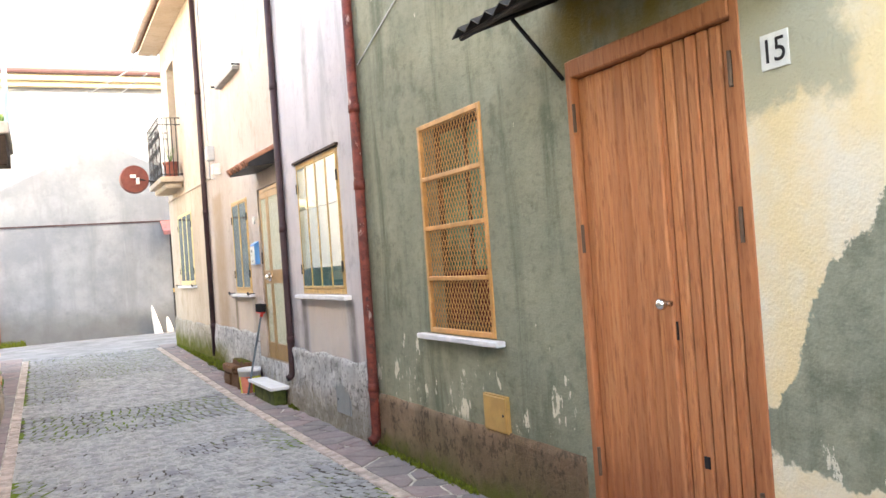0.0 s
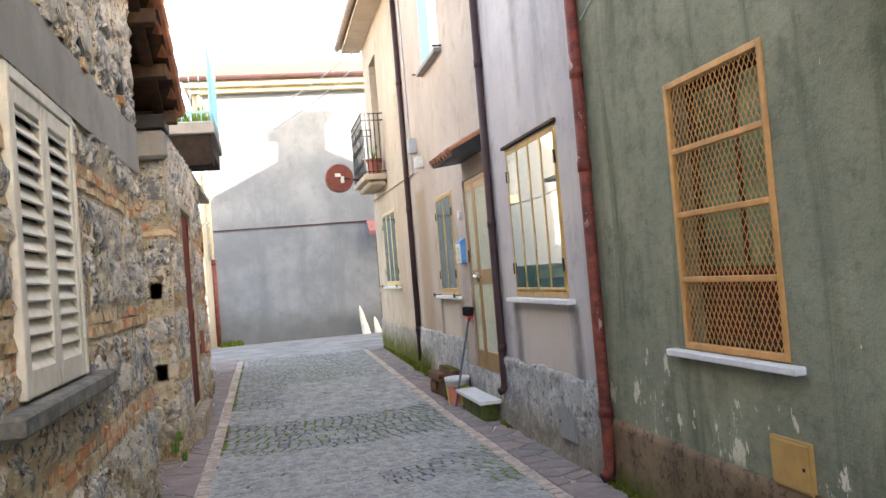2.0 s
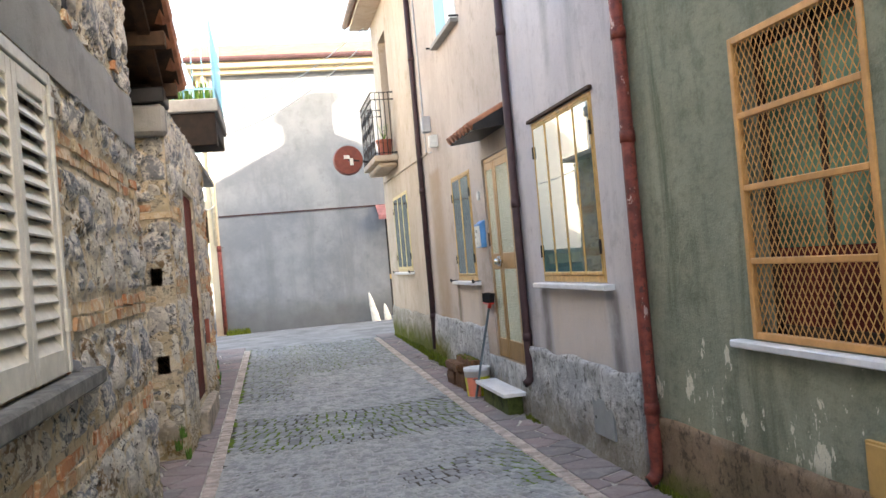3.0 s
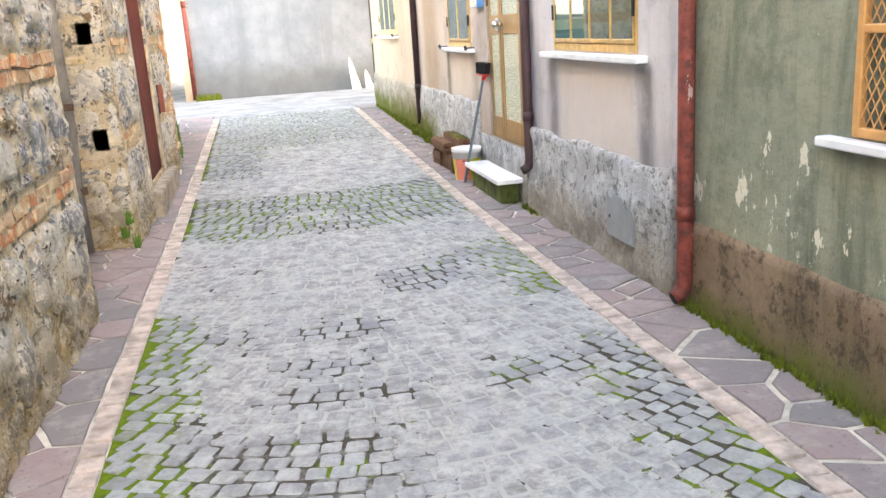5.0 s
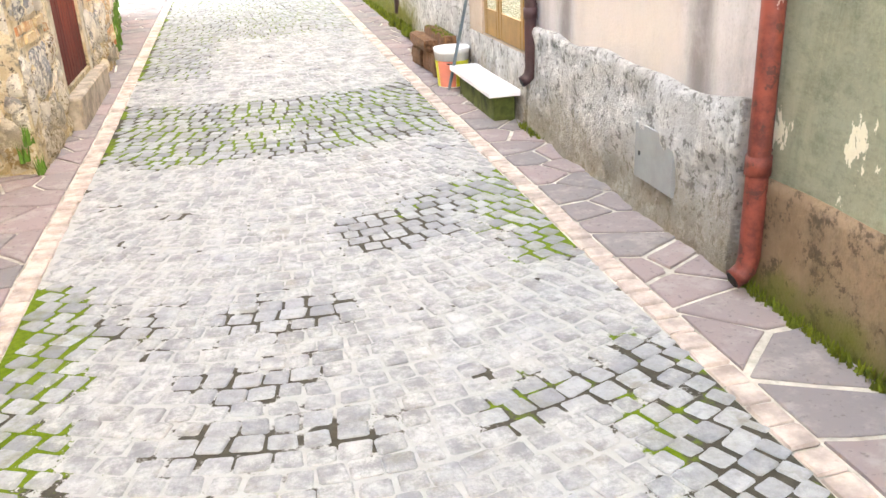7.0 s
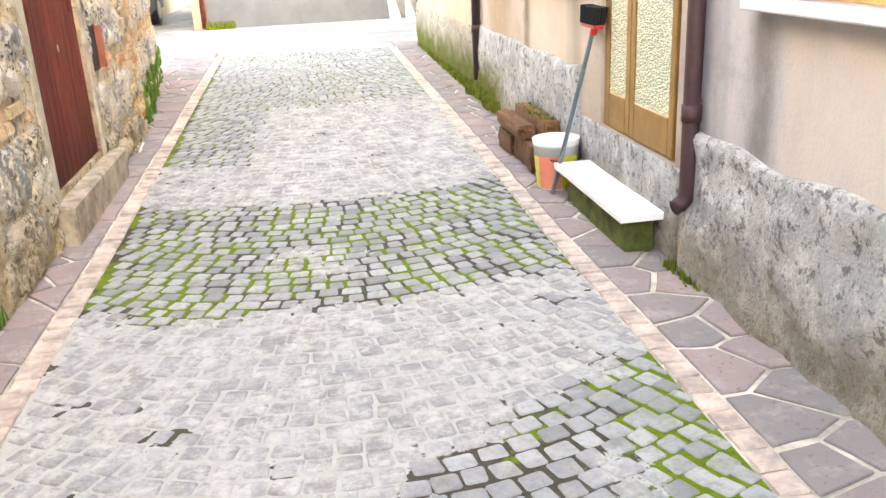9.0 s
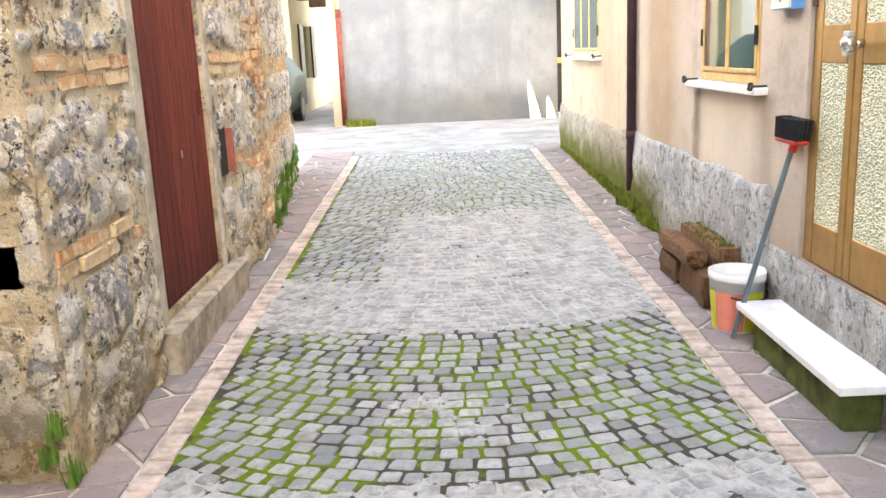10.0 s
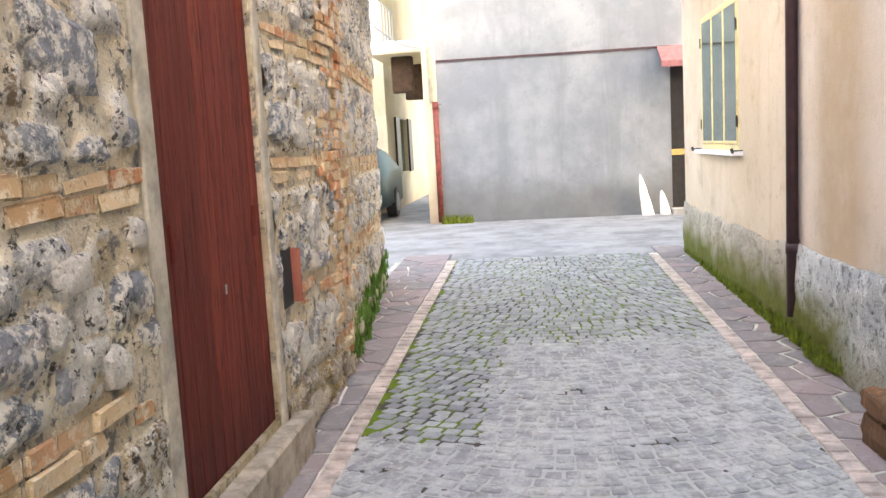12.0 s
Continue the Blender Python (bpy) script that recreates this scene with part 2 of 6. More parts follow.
def brick_mat():
    m = Nodes("old_brick", 0.92, 0, 0.2)
    c = m.mix(m.ramp(m.random(), 0.1, 0.8), (0.47, 0.21, 0.105), (0.56, 0.42, 0.26))
    c = m.mix(m.ramp(m.noise(3, 5, 0.7), 0.45, 0.6, 0, 0.6), c, (0.36, 0.27, 0.14))
    c = m.mix(m.ramp(m.noise(12, 6, 0.75), 0.48, 0.58, 0, 0.85), c, (0.62, 0.52, 0.38))
    c = m.mix(m.ramp(m.noise(40, 4), 0.58, 0.7, 0, 0.7), c, (0.09, 0.06, 0.045))
    m.bump(m.noise(55, 5, 0.7), 0.8, 0.008)
    return m.done(c)


def wood_mat(name, a, b, dark, rough=0.6, freq=1.0, spec=0.3):
    m = Nodes(name, rough, 0, spec)
    g = m.noise(3 * freq, 6, 0.65, m.scaled(12, 12, 0.7))
    c = m.mix(m.ramp(g, 0.35, 0.65), a, b)
    c = m.mix(m.ramp(m.noise(9, 5, 0.7, m.scaled(6, 6, 0.8)), 0.48, 0.7, 0, 0.8), c, dark)
    low = m.math("ADD", m.axis(2), m.math("MULTIPLY", m.noise(4, 5, 0.6, m.scaled(4, 4, 0.6)), 0.9))
    c = m.mix(m.ramp(low, 0.55, 1.2, 0.75, 0), c, dark)
    c = m.mix(m.ramp(m.random(), 0.0, 1.0, 0, 0.4), c, dark)
    m.bump(g, 0.4, 0.005)
    return m.done(c)


def flag_mat():
    m = Nodes("porphyry_flagstone", 0.9, 0, 0.12)
    c = m.mix(m.random(), (0.20, 0.185, 0.185), (0.29, 0.225, 0.22))
    c = m.mix(m.ramp(m.noise(6, 6, 0.7), 0.48, 0.68, 0, 0.55), c, (0.36, 0.325, 0.30))
    c = m.mix(m.ramp(m.noise(45, 4), 0.58, 0.7, 0, 0.6), c, (0.12, 0.105, 0.1))
    m.bump(m.noise(30, 5), 0.35, 0.004)
    return m.done(c)


def glass_mat(name, col, rough=0.03):
    m = Nodes(name, rough, 0, 1.0)
    m.b.inputs["IOR"].default_value = 2.2
    m.bump(m.noise(1.2, 2), 0.04, 0.02)
    return m.done(m.mix(m.noise(2.5, 3), col, tuple(c * 1.4 for c in col)))


def stain(m, c, y0, y1, z0, z1, col, amount=0.6, soft=0.07):
    """A run of dirty water down the wall."""
    y = m.math("ADD", m.axis(1), m.math("MULTIPLY", m.math("SUBTRACT", m.noise(3, 5, 0.6, m.scaled(2, 2, 0.6)), 0.5), 0.16))
    z = m.axis(2)
    f = m.math("MULTIPLY", m.ramp(y, y0 - soft, y0 + soft), m.ramp(y, y1 + soft, y1 - soft))
    f = m.math("MULTIPLY", f, m.math("MULTIPLY", m.ramp(z, z0 - 0.1, z0 + 0.1), m.ramp(z, z1 + 0.05, z1 - 0.05)))
    return m.mix(m.math("MULTIPLY", f, m.ramp(m.noise(6, 5, 0.65), 0.2, 0.6, amount * 0.6, amount)), c, col)


M_GREEN = green_stucco()
_m, _c = stucco("lilac_grey_stucco", (0.48, 0.455, 0.475), (0.60, 0.56, 0.56), (0.31, 0.295, 0.30), 0.6)
_c = stain(_m, _c, 7.3, 8.5, 0.6, 1.2, (0.6, 0.52, 0.46), 0.7)
for _y in (7.06, 8.58):
    _c = stain(_m, _c, _y, _y + 0.17, 0.55, 1.2, (0.17, 0.155, 0.15), 0.85)
_c = stain(_m, _c, 8.0, 8.14, 2.9, 6.0, (0.25, 0.235, 0.23), 0.5)
_c = stain(_m, _c, 9.02, 9.3, 0.5, 2.4, (0.27, 0.25, 0.255), 0.6)
M_LILAC = _m.done(_c)
_m, _c = stucco("beige_pink_stucco", (0.47, 0.395, 0.34), (0.57, 0.49, 0.43), (0.33, 0.265, 0.21), 0.55, (0.28, 0.2, 0.12), 0.5, 0.3)
_c = stain(_m, _c, 12.6, 13.35, 0.6, 2.7, (0.36, 0.26, 0.17), 0.8, 0.2)
_c = stain(_m, _c, 12.0, 12.12, 0.6, 1.2, (0.16, 0.13, 0.08), 0.85, 0.04)
_c = stain(_m, _c, 10.76, 10.95, 0.6, 1.2, (0.33, 0.27, 0.2), 0.6)
_c = stain(_m, _c, 11.05, 11.9, 0.7, 1.2, (0.66, 0.57, 0.48), 0.6)
M_BEIGE = _m.done(_c)
_m, _c = stucco("peach_stucco", (0.48, 0.385, 0.295), (0.57, 0.475, 0.38), (0.34, 0.255, 0.165), 0.55, (0.27, 0.19, 0.1), 0.5, 0.3)
M_PEACH = _m.done(_c)
# blue of the skylit shade is put into this grey
_m, _c = stucco("far_grey_stucco", (0.16, 0.18, 0.205), (0.235, 0.255, 0.275), (0.145, 0.16, 0.18), 0.75, (0.1, 0.1, 0.09))
M_FAR = _m.done(_c)
_m, _c = stucco("cream_yellow_stucco", (0.55, 0.47, 0.32), (0.62, 0.55, 0.4), (0.45, 0.36, 0.24), 0.5, (0.4, 0.27, 0.18))
M_CREAM = _m.done(_c)
_m, _c = stucco("rough_cement_plinth", (0.45, 0.455, 0.46), (0.70, 0.695, 0.68), (0.27, 0.265, 0.25), 0.1, (0.12, 0.12, 0.1), 1.0)
# highlights and dark pits of the rough relief, painted by pale and dark noise
_c = _m.mix(_m.ramp(_m.noise(7, 6, 0.75), 0.5, 0.6, 0, 0.75), _c, (0.74, 0.735, 0.72))
_c = _m.mix(_m.ramp(_m.noise(19, 6, 0.78), 0.52, 0.6, 0, 0.8), _c, (0.13, 0.125, 0.115))
_c = _m.mix(_m.ramp(_m.math("ADD", _m.axis(2), _m.math("MULTIPLY", _m.noise(4, 6, 0.7), 0.7)), 0.75, 0.45, 0, 0.6), _c, (0.30, 0.25, 0.17))
_m.bump(_m.math("ADD", _m.noise(20, 6, 0.75), _m.noise(60, 4)), 1.0, 0.03)
_g = _m.math("MULTIPLY", _m.ramp(_m.axis(1), 12.3, 13.2), _m.ramp(_m.math("ADD", _m.axis(2), _m.math("MULTIPLY", _m.noise(4, 5), 0.5)), 0.85, 0.5))
_c = _m.mix(_g, _c, _m.mix(_m.noise(20, 4), (0.07, 0.075, 0.012), (0.2, 0.2, 0.04)))
M_PLINTH = _m.done(_c)
_m, _c = stucco("brown_plinth", (0.145, 0.095, 0.06), (0.26, 0.18, 0.12), (0.065, 0.05, 0.033), 0.1, (0.09, 0.1, 0.03), 0.9)
_c = _m.mix(_m.ramp(_m.noise(13, 6, 0.75), 0.5, 0.62, 0, 0.8), _c, (0.06, 0.045, 0.03))
_c = _m.mix(_m.ramp(_m.math("ADD", _m.axis(2), _m.math("MULTIPLY", _m.noise(5, 5), 0.35)), 0.35, 0.15, 0, 0.8), _c, (0.1, 0.12, 0.015))
M_BROWN = _m.done(_c)
_m, _c = stucco("smooth_cement", (0.27, 0.262, 0.25), (0.36, 0.345, 0.33), (0.2, 0.195, 0.185), -1)
M_CEMENT = _m.done(_c)
M_MORTAR = rubble_mat("rubble_mortar", mortar=True)
M_STONE = rubble_mat("rubble_stone")
M_SKIN = skin_mat()
M_BRICK = brick_mat()
M_COB = cobble_mat("grey_cobble", False)
M_COBS = cobble_mat("grey_cobble_joined", True)
M_JOINT = joint_mat()
M_FLAG = flag_mat()
M_FLAGBED = simple("pale_flag_joint", (0.5, 0.46, 0.39), 0.95, var=0.5, scale=4)
M_KERB = simple("pink_kerb_brick", (0.49, 0.405, 0.355), 0.9, var=0.4, scale=7, bump=0.4)
M_ASPH = simple("pale_worn_asphalt", (0.24, 0.24, 0.24), 0.9, var=0.35, scale=2.0, bump=0.5)
M_ODOOR = wood_mat("orange_brown_boards", (0.50, 0.185, 0.075), (0.60, 0.26, 0.115), (0.27, 0.085, 0.035), 0.65)
M_RDOOR = wood_mat("dark_red_boards", (0.14, 0.026, 0.018), (0.2, 0.042, 0.028), (0.045, 0.014, 0.012), 0.75, 1.0, 0.12)
M_YELLOW = simple("yellow_varnished_wood", (0.58, 0.36, 0.13), 0.45, var=0.25, scale=14)
M_ANOD = simple("bronze_anodised_metal", (0.36, 0.20, 0.06), 0.38, 0.35, var=0.2)
M_GRILLE = simple("orange_painted_iron", (0.60, 0.31, 0.11), 0.5, var=0.2)
_m, _c = stucco("beige_rough_plinth", (0.40, 0.35, 0.29), (0.55, 0.49, 0.41), (0.26, 0.22, 0.17), 0.1, (0.15, 0.12, 0.08), 1.0)
_c = _m.mix(_m.ramp(_m.noise(16, 6, 0.75), 0.5, 0.62, 0, 0.7), _c, (0.17, 0.15, 0.11))
_g = _m.ramp(_m.math("ADD", _m.axis(2), _m.math("MULTIPLY", _m.noise(4, 5), 0.5)), 0.85, 0.5)
_c = _m.mix(_g, _c, _m.mix(_m.noise(20, 4), (0.06, 0.065, 0.012), (0.2, 0.21, 0.04)))
_m.bump(_m.math("ADD", _m.noise(20, 6, 0.75), _m.noise(60, 4)), 1.0, 0.03)
M_PLINTHB = _m.done(_c)
_m = Nodes("flaking_red_pipe_paint", 0.6, 0, 0.3)
_c = _m.mix(_m.ramp(_m.noise(9, 6, 0.7), 0.35, 0.65), (0.10, 0.022, 0.016), (0.23, 0.05, 0.035))
_c = _m.mix(_m.ramp(_m.noise(14, 6, 0.75), 0.55, 0.62, 0, 0.8), _c, (0.06, 0.025, 0.02))
_c = _m.mix(_m.ramp(_m.noise(7, 6, 0.75, _m.scaled(1, 1, 0.5, (3, 1, 2))), 0.62, 0.65, 0, 0.8), _c, (0.5, 0.36, 0.33))
_m.bump(_m.noise(14, 6, 0.75), 0.4, 0.004)
M_PIPE1 = _m.done(_c)
M_PIPE2 = simple("dark_brown_pipe_paint", (0.05, 0.022, 0.025), 0.6, var=0.3)
M_PIPE3 = simple("grey_zinc_pipe", (0.2, 0.19, 0.175), 0.5, 0.3, var=0.3)
M_MARBLE = simple("white_marble", (0.75, 0.75, 0.76), 0.4, var=0.12)
M_BLACK = simple("black_iron", (0.025, 0.024, 0.026), 0.5, 0.4)
# near-black that stands for shade inside rooms, holes and pipes
M_DARK = simple("unlit_inside", (0.02, 0.02, 0.02), 0.9)
M_RUST = simple("rusty_iron", (0.12, 0.075, 0.05), 0.7, 0.3)
M_GLASS = glass_mat("window_glass", (0.035, 0.075, 0.062))
_m = Nodes("green_glass", 0.25, 0, 0.5)
M_GLASSG = _m.done(_m.mix(_m.ramp(_m.noise(2.2, 4), 0.35, 0.65), (0.06, 0.11, 0.075), (0.2, 0.36, 0.25)))
_m = Nodes("hammered_glass", 0.22, 0, 0.9)
_h = _m.voronoi(60, "F1", _m.scaled(1, 1, 1.7))
_m.bump(_m.math("ADD", _h, _m.noise(45, 3)), 0.9, 0.012)
# pale tone paints part of the bright sky's reflection into the glass
M_FROST = _m.done(_m.mix(_m.ramp(_h, 0.2, 0.7), (0.36, 0.41, 0.27), (0.72, 0.70, 0.51)))
M_WHITE = simple("white_paint", (0.72, 0.71, 0.66), 0.5, var=0.15)
M_IVORY = simple("ivory_shutter_paint", (0.68, 0.65, 0.57), 0.5, var=0.15)
M_BLUE = simple("blue_enamel", (0.10, 0.33, 0.68), 0.35, var=0.15)
M_LBLUE = simple("light_blue_paint", (0.2, 0.47, 0.64), 0.5, var=0.12)
M_TILE = simple("terracotta_tile", (0.36, 0.15, 0.085), 0.85, var=0.5, scale=5)
M_BEAM = simple("weathered_beam", (0.06, 0.03, 0.015), 0.8, var=0.5)
M_SIGNBACK = simple("red_brown_enamel", (0.2, 0.045, 0.03), 0.5, var=0.25)
M_LOG = wood_mat("brown_bark", (0.20, 0.085, 0.038), (0.36, 0.18, 0.085), (0.07, 0.035, 0.018), 0.9, 2)
M_MOSS = simple("moss", (0.13, 0.165, 0.012), 0.95, var=0.6, scale=20, bump=0.8)
M_GRASS = simple("grass_blades", (0.10, 0.22, 0.03), 0.8, var=0.4)
M_PLATE = simple("galvanised_plate", (0.33, 0.35, 0.355), 0.45, 0.4, var=0.12)
M_TAN = simple("tan_painted_hatch", (0.50, 0.30, 0.10), 0.55, var=0.15)
M_BUCKET = simple("white_plastic", (0.72, 0.72, 0.72), 0.4, var=0.1)
M_PINK = simple("pink_label", (0.72, 0.23, 0.16), 0.45, var=0.12)
M_LIME = simple("lime_label", (0.62, 0.62, 0.05), 0.45, var=0.12)
M_POT = simple("terracotta_pot", (0.30, 0.09, 0.06), 0.75, var=0.2)
M_GREYB = simple("grey_plastic", (0.45, 0.46, 0.47), 0.5, var=0.1)
M_RED = simple("red_plastic", (0.6, 0.04, 0.03), 0.4, var=0.1)
M_BRISTLE = simple("black_bristle", (0.012, 0.012, 0.013), 0.9, bump=0.8, scale=40)
M_HANDLE = simple("blue_grey_metal_pole", (0.16, 0.21, 0.24), 0.4, 0.5, var=0.15)
M_CHROME = simple("chrome", (0.7, 0.7, 0.7), 0.2, 1.0, var=0.05)
M_CARB = simple("dark_teal_car_paint", (0.004, 0.03, 0.03), 0.55, var=0.1)


# ---- builders ----
def empty(name, label="", category="", group="", kind="", at=(0, 0, 0)):
    e = new(name)
    e.location = at
    return tagged(e, label, category, group, kind)


def part(name, bm, material, parent=None, label="", smooth=False):
    """One bmesh, in world coordinates, as one mesh object under a thing or a part."""
    me = bpy.data.meshes.new(name)
    bmesh.ops.recalc_face_normals(bm, faces=bm.faces)
    bm.to_mesh(me)
    bm.free()
    me.materials.append(material)
    if smooth:
        me.polygons.foreach_set("use_smooth", [True] * len(me.polygons))
    ob = new(name, me)
    if parent is not None:
        adopt(ob, parent)
    if label:
        ob["label"] = label
    return ob


def place_of(ob):
    m = ob.matrix_basis
    return place_of(ob.parent) @ ob.matrix_parent_inverse @ m if ob.parent else m


def adopt(ob, parent):
    ob.parent = parent
    ob.matrix_parent_inverse = place_of(parent).inverted()


def whole(name, bm, material, label, category, group="", kind="", smooth=False):
    return tagged(part(name, bm, material, None, "", smooth), label, category, group, kind)


def box(bm, x0, x1, y0, y1, z0, z1, bevel=0.0):
    r = bmesh.ops.create_cube(bm, size=1)
    for v in r["verts"]:
        v.co = Vector(((x0 + x1) / 2 + v.co.x * (x1 - x0), (y0 + y1) / 2 + v.co.y * (y1 - y0), (z0 + z1) / 2 + v.co.z * (z1 - z0)))
    if bevel:
        es = list({e for v in r["verts"] for e in v.link_edges})
        bmesh.ops.bevel(bm, geom=es, offset=bevel, segments=1, affect="EDGES")
    return bm


def B(*a, bevel=0.0):
    return box(bmesh.new(), *a, bevel=bevel)


def tube(bm, points, r, seg=12, r2=None):
    """A tube along a line of points."""
    pts = [Vector(p) for p in points]
    rings = []
    for i, p in enumerate(pts):
        d = (pts[min(i + 1, len(pts) - 1)] - pts[max(i - 1, 0)]).normalized()
        a = d.orthogonal().normalized()
        if abs(d.z) > 0.5:
            a = (Vector((1, 0, 0)) - d * d.x).normalized()
        b = d.cross(a)
        rr = r if r2 is None else r + (r2 - r) * i / (len(pts) - 1)
        rings.append([bm.verts.new(p + (a * math.cos(2 * math.pi * k / seg) + b * math.sin(2 * math.pi * k / seg)) * rr) for k in range(seg)])
    for q, w in zip(rings, rings[1:]):
        for k in range(seg):
            bm.faces.new((q[k], q[(k + 1) % seg], w[(k + 1) % seg], w[k]))
    bm.faces.new(rings[0][::-1]), bm.faces.new(rings[-1])
    return bm


def T(points, r, seg=12, r2=None):
    return tube(bmesh.new(), points, r, seg, r2)


def wall_bm(axis, p0, p1, u0, u1, z0, z1, holes=(), top=None):
    """A wall of real thickness from p0 to p1 across, u0 to u1 along, with openings (ua, ub, za, zb) through it."""
    us = sorted({u0, u1, *[v for h in holes for v in h[:2]]})
    zs = sorted({z0, z1, *[v for h in holes for v in h[2:]]})
    solid = {}
    for i in range(len(us) - 1):
        for j in range(len(zs) - 1):
            uc, zc = (us[i] + us[i + 1]) / 2, (zs[j] + zs[j + 1]) / 2
            solid[i, j] = not any(a < uc < b and c < zc < d for a, b, c, d in holes)
    bm = bmesh.new()
    cache = {}

    def v(p, u, z):
        k = (p, u, z)
        if k not in cache:
            cache[k] = bm.verts.new((p, u, z) if axis == "x" else (u, p, z))
        return cache[k]

    for (i, j), s in solid.items():
        if not s:
            continue
        a, b, c, d = us[i], us[i + 1], zs[j], zs[j + 1]
        for p in (p0, p1):
            bm.faces.new((v(p, a, c), v(p, b, c), v(p, b, d), v(p, a, d)))
        for di, dj, e, f in ((-1, 0, (a, c), (a, d)), (1, 0, (b, c), (b, d)), (0, -1, (a, c), (b, c)), (0, 1, (a, d), (b, d))):
            if not solid.get((i + di, j + dj), False):
                bm.faces.new((v(p0, *e), v(p0, *f), v(p1, *f), v(p1, *e)))
    return bm


def ground_z(y):
    return 0.0 if y < 10 else (y - 10) * 0.019 if y < 19 else 0.171


def rough_face(x, depth, y0, y1, z0, z1, step=0.06, amp=0.02, seed=0, topwave=0.02):
    """A thick rough slab standing against a wall, its face towards -x for depth > 0, uneven by noise."""
    bm = bmesh.new()
    ny, nz = max(2, int((y1 - y0) / step)), max(2, int((z1 - z0) / step))
    front = []
    for i in range(ny + 1):
        col = []
        y = y0 + (y1 - y0) * i / ny
        for j in range(nz + 1):
            z = z0 + (z1 - z0) * j / nz
            if j == nz:
                z += noise.noise((y * 2.3, seed, 4)) * topwave
            n = noise.fractal((y * 3.1, z * 3.1, seed), 1.0, 2.0, 4)
            d = depth + n * amp * (1 if depth > 0 else -1)
            if j == nz:
                d *= 0.7
            col.append(bm.verts.new((x - d, y, z)))
        front.append(col)
    back = [[bm.verts.new((x, c[j].co.y, c[j].co.z)) for j in (0, -1)] for c in front]
    for i in range(ny):
        for j in range(nz):
            bm.faces.new((front[i][j], front[i + 1][j], front[i + 1][j + 1], front[i][j + 1]))
        bm.faces.new((front[i][-1], front[i + 1][-1], back[i + 1][1], back[i][1]))
    for i in (0, ny):
        bm.faces.new([*front[i], back[i][1], back[i][0]])
    return bm


# ---- ground ----
def ground_sheet():
    bm = bmesh.new()
    xs = [-300, -40, -8, -1.4, -0.40, -0.30, 1.97, 2.07, 2.9, 8, 40, 300]
    ys = [-300, -40, -6, 0, 5, 10, 11, 12.5, 14, 16, 18, 19, 24, 60, 300]
    g = [[bm.verts.new((x, y, ground_z(y) - 0.03)) for y in ys] for x in xs]
    for i in range(len(xs) - 1):
        for j in range(len(ys) - 1):
            bm.faces.new((g[i][j], g[i + 1][j], g[i + 1][j + 1], g[i][j + 1]))
    return bm


GROUND = whole("ground", ground_sheet(), M_ASPH, "pale worn asphalt ground beyond the cobbled lane", "ground", kind="structure")


def strip(x0, x1, ys, dz, thick=0.02):
    bm = bmesh.new()
    rows = [[bm.verts.new((x, y, ground_z(y) + dz - t)) for x, t in ((x0, thick), (x0, 0), (x1, 0), (x1, thick))] for y in ys]
    for a, b in zip(rows, rows[1:]):
        for k in range(3):
            bm.faces.new((a[k], a[k + 1], b[k + 1], b[k]))
    bm.faces.new(rows[0]), bm.faces.new(rows[-1][::-1])
    return bm


YS = [-3 + 0.5 * k for k in range(43)]
ROAD = whole("road", strip(-0.30, 1.97, YS, -0.0065), M_JOINT, "cobbled lane with pale mortar and mossy joints", "road", kind="structure")
PAVE_R = whole("pavement_right", strip(2.07, 2.46, YS, -0.006), M_FLAGBED, "narrow pavement of purple-grey crazy flagstones", "pavement", kind="structure")
PAVE_L = whole("pavement_left", strip(-1.05, -0.40, YS, -0.006), M_FLAGBED, "narrow pavement of grey flagstones with pale joints", "pavement", kind="structure")
KERB_L = whole("kerb_left", strip(-0.40, -0.30, YS, -0.008), M_FLAGBED, "flush edging strip of pinkish bricks", "kerb", kind="structure")
KERB_R = whole("kerb_right", strip(1.97, 2.07, YS, -0.008), M_FLAGBED, "flush edging strip of pinkish bricks", "kerb", kind="structure")

# ---- right row of houses: plain street walls with openings ----
XR, XB = 2.44, 2.80
W1 = (4.52, 5.46, 1.00, 2.43)
W2 = (7.24, 8.60, 1.25, 2.57)
W3 = (10.98, 11.95, 1.24, 2.48)
W4 = (15.40, 17.00, 1.36, 2.68)
D1 = (2.42, 3.60, 0.02, 2.44)
D2 = (9.37, 10.40, 0.46, 2.50)
UW = (10.95, 12.05, 4.16, 5.5)
BD = (16.35, 17.25, 3.42, 5.55)
tagged(part("wall_green", wall_bm("x", XR, XB, -6, 6.68, -0.1, 6.2, [W1, D1]), M_GREEN), "green-grey stuccoed house wall with flaking paint", "wall", kind="structure")
tagged(part("wall_lilac", wall_bm("x", XR, XB, 6.68, 9.28, -0.1, 6.2, [W2]), M_LILAC), "lilac-grey rendered house wall with rain streaks", "wall", kind="structure")
tagged(part("wall_beige", wall_bm("x", XR, XB, 9.28, 13.80, -0.1, 6.2, [W3, D2, UW]), M_BEIGE), "beige-pink rendered house wall, stained under sills", "wall", kind="structure")
tagged(part("wall_peach", wall_bm("x", XR, XB, 13.80, 18.1, -0.1, 6.3, [W4, BD]), M_PEACH), "peach rendered house wall with a balcony", "wall", kind="structure")


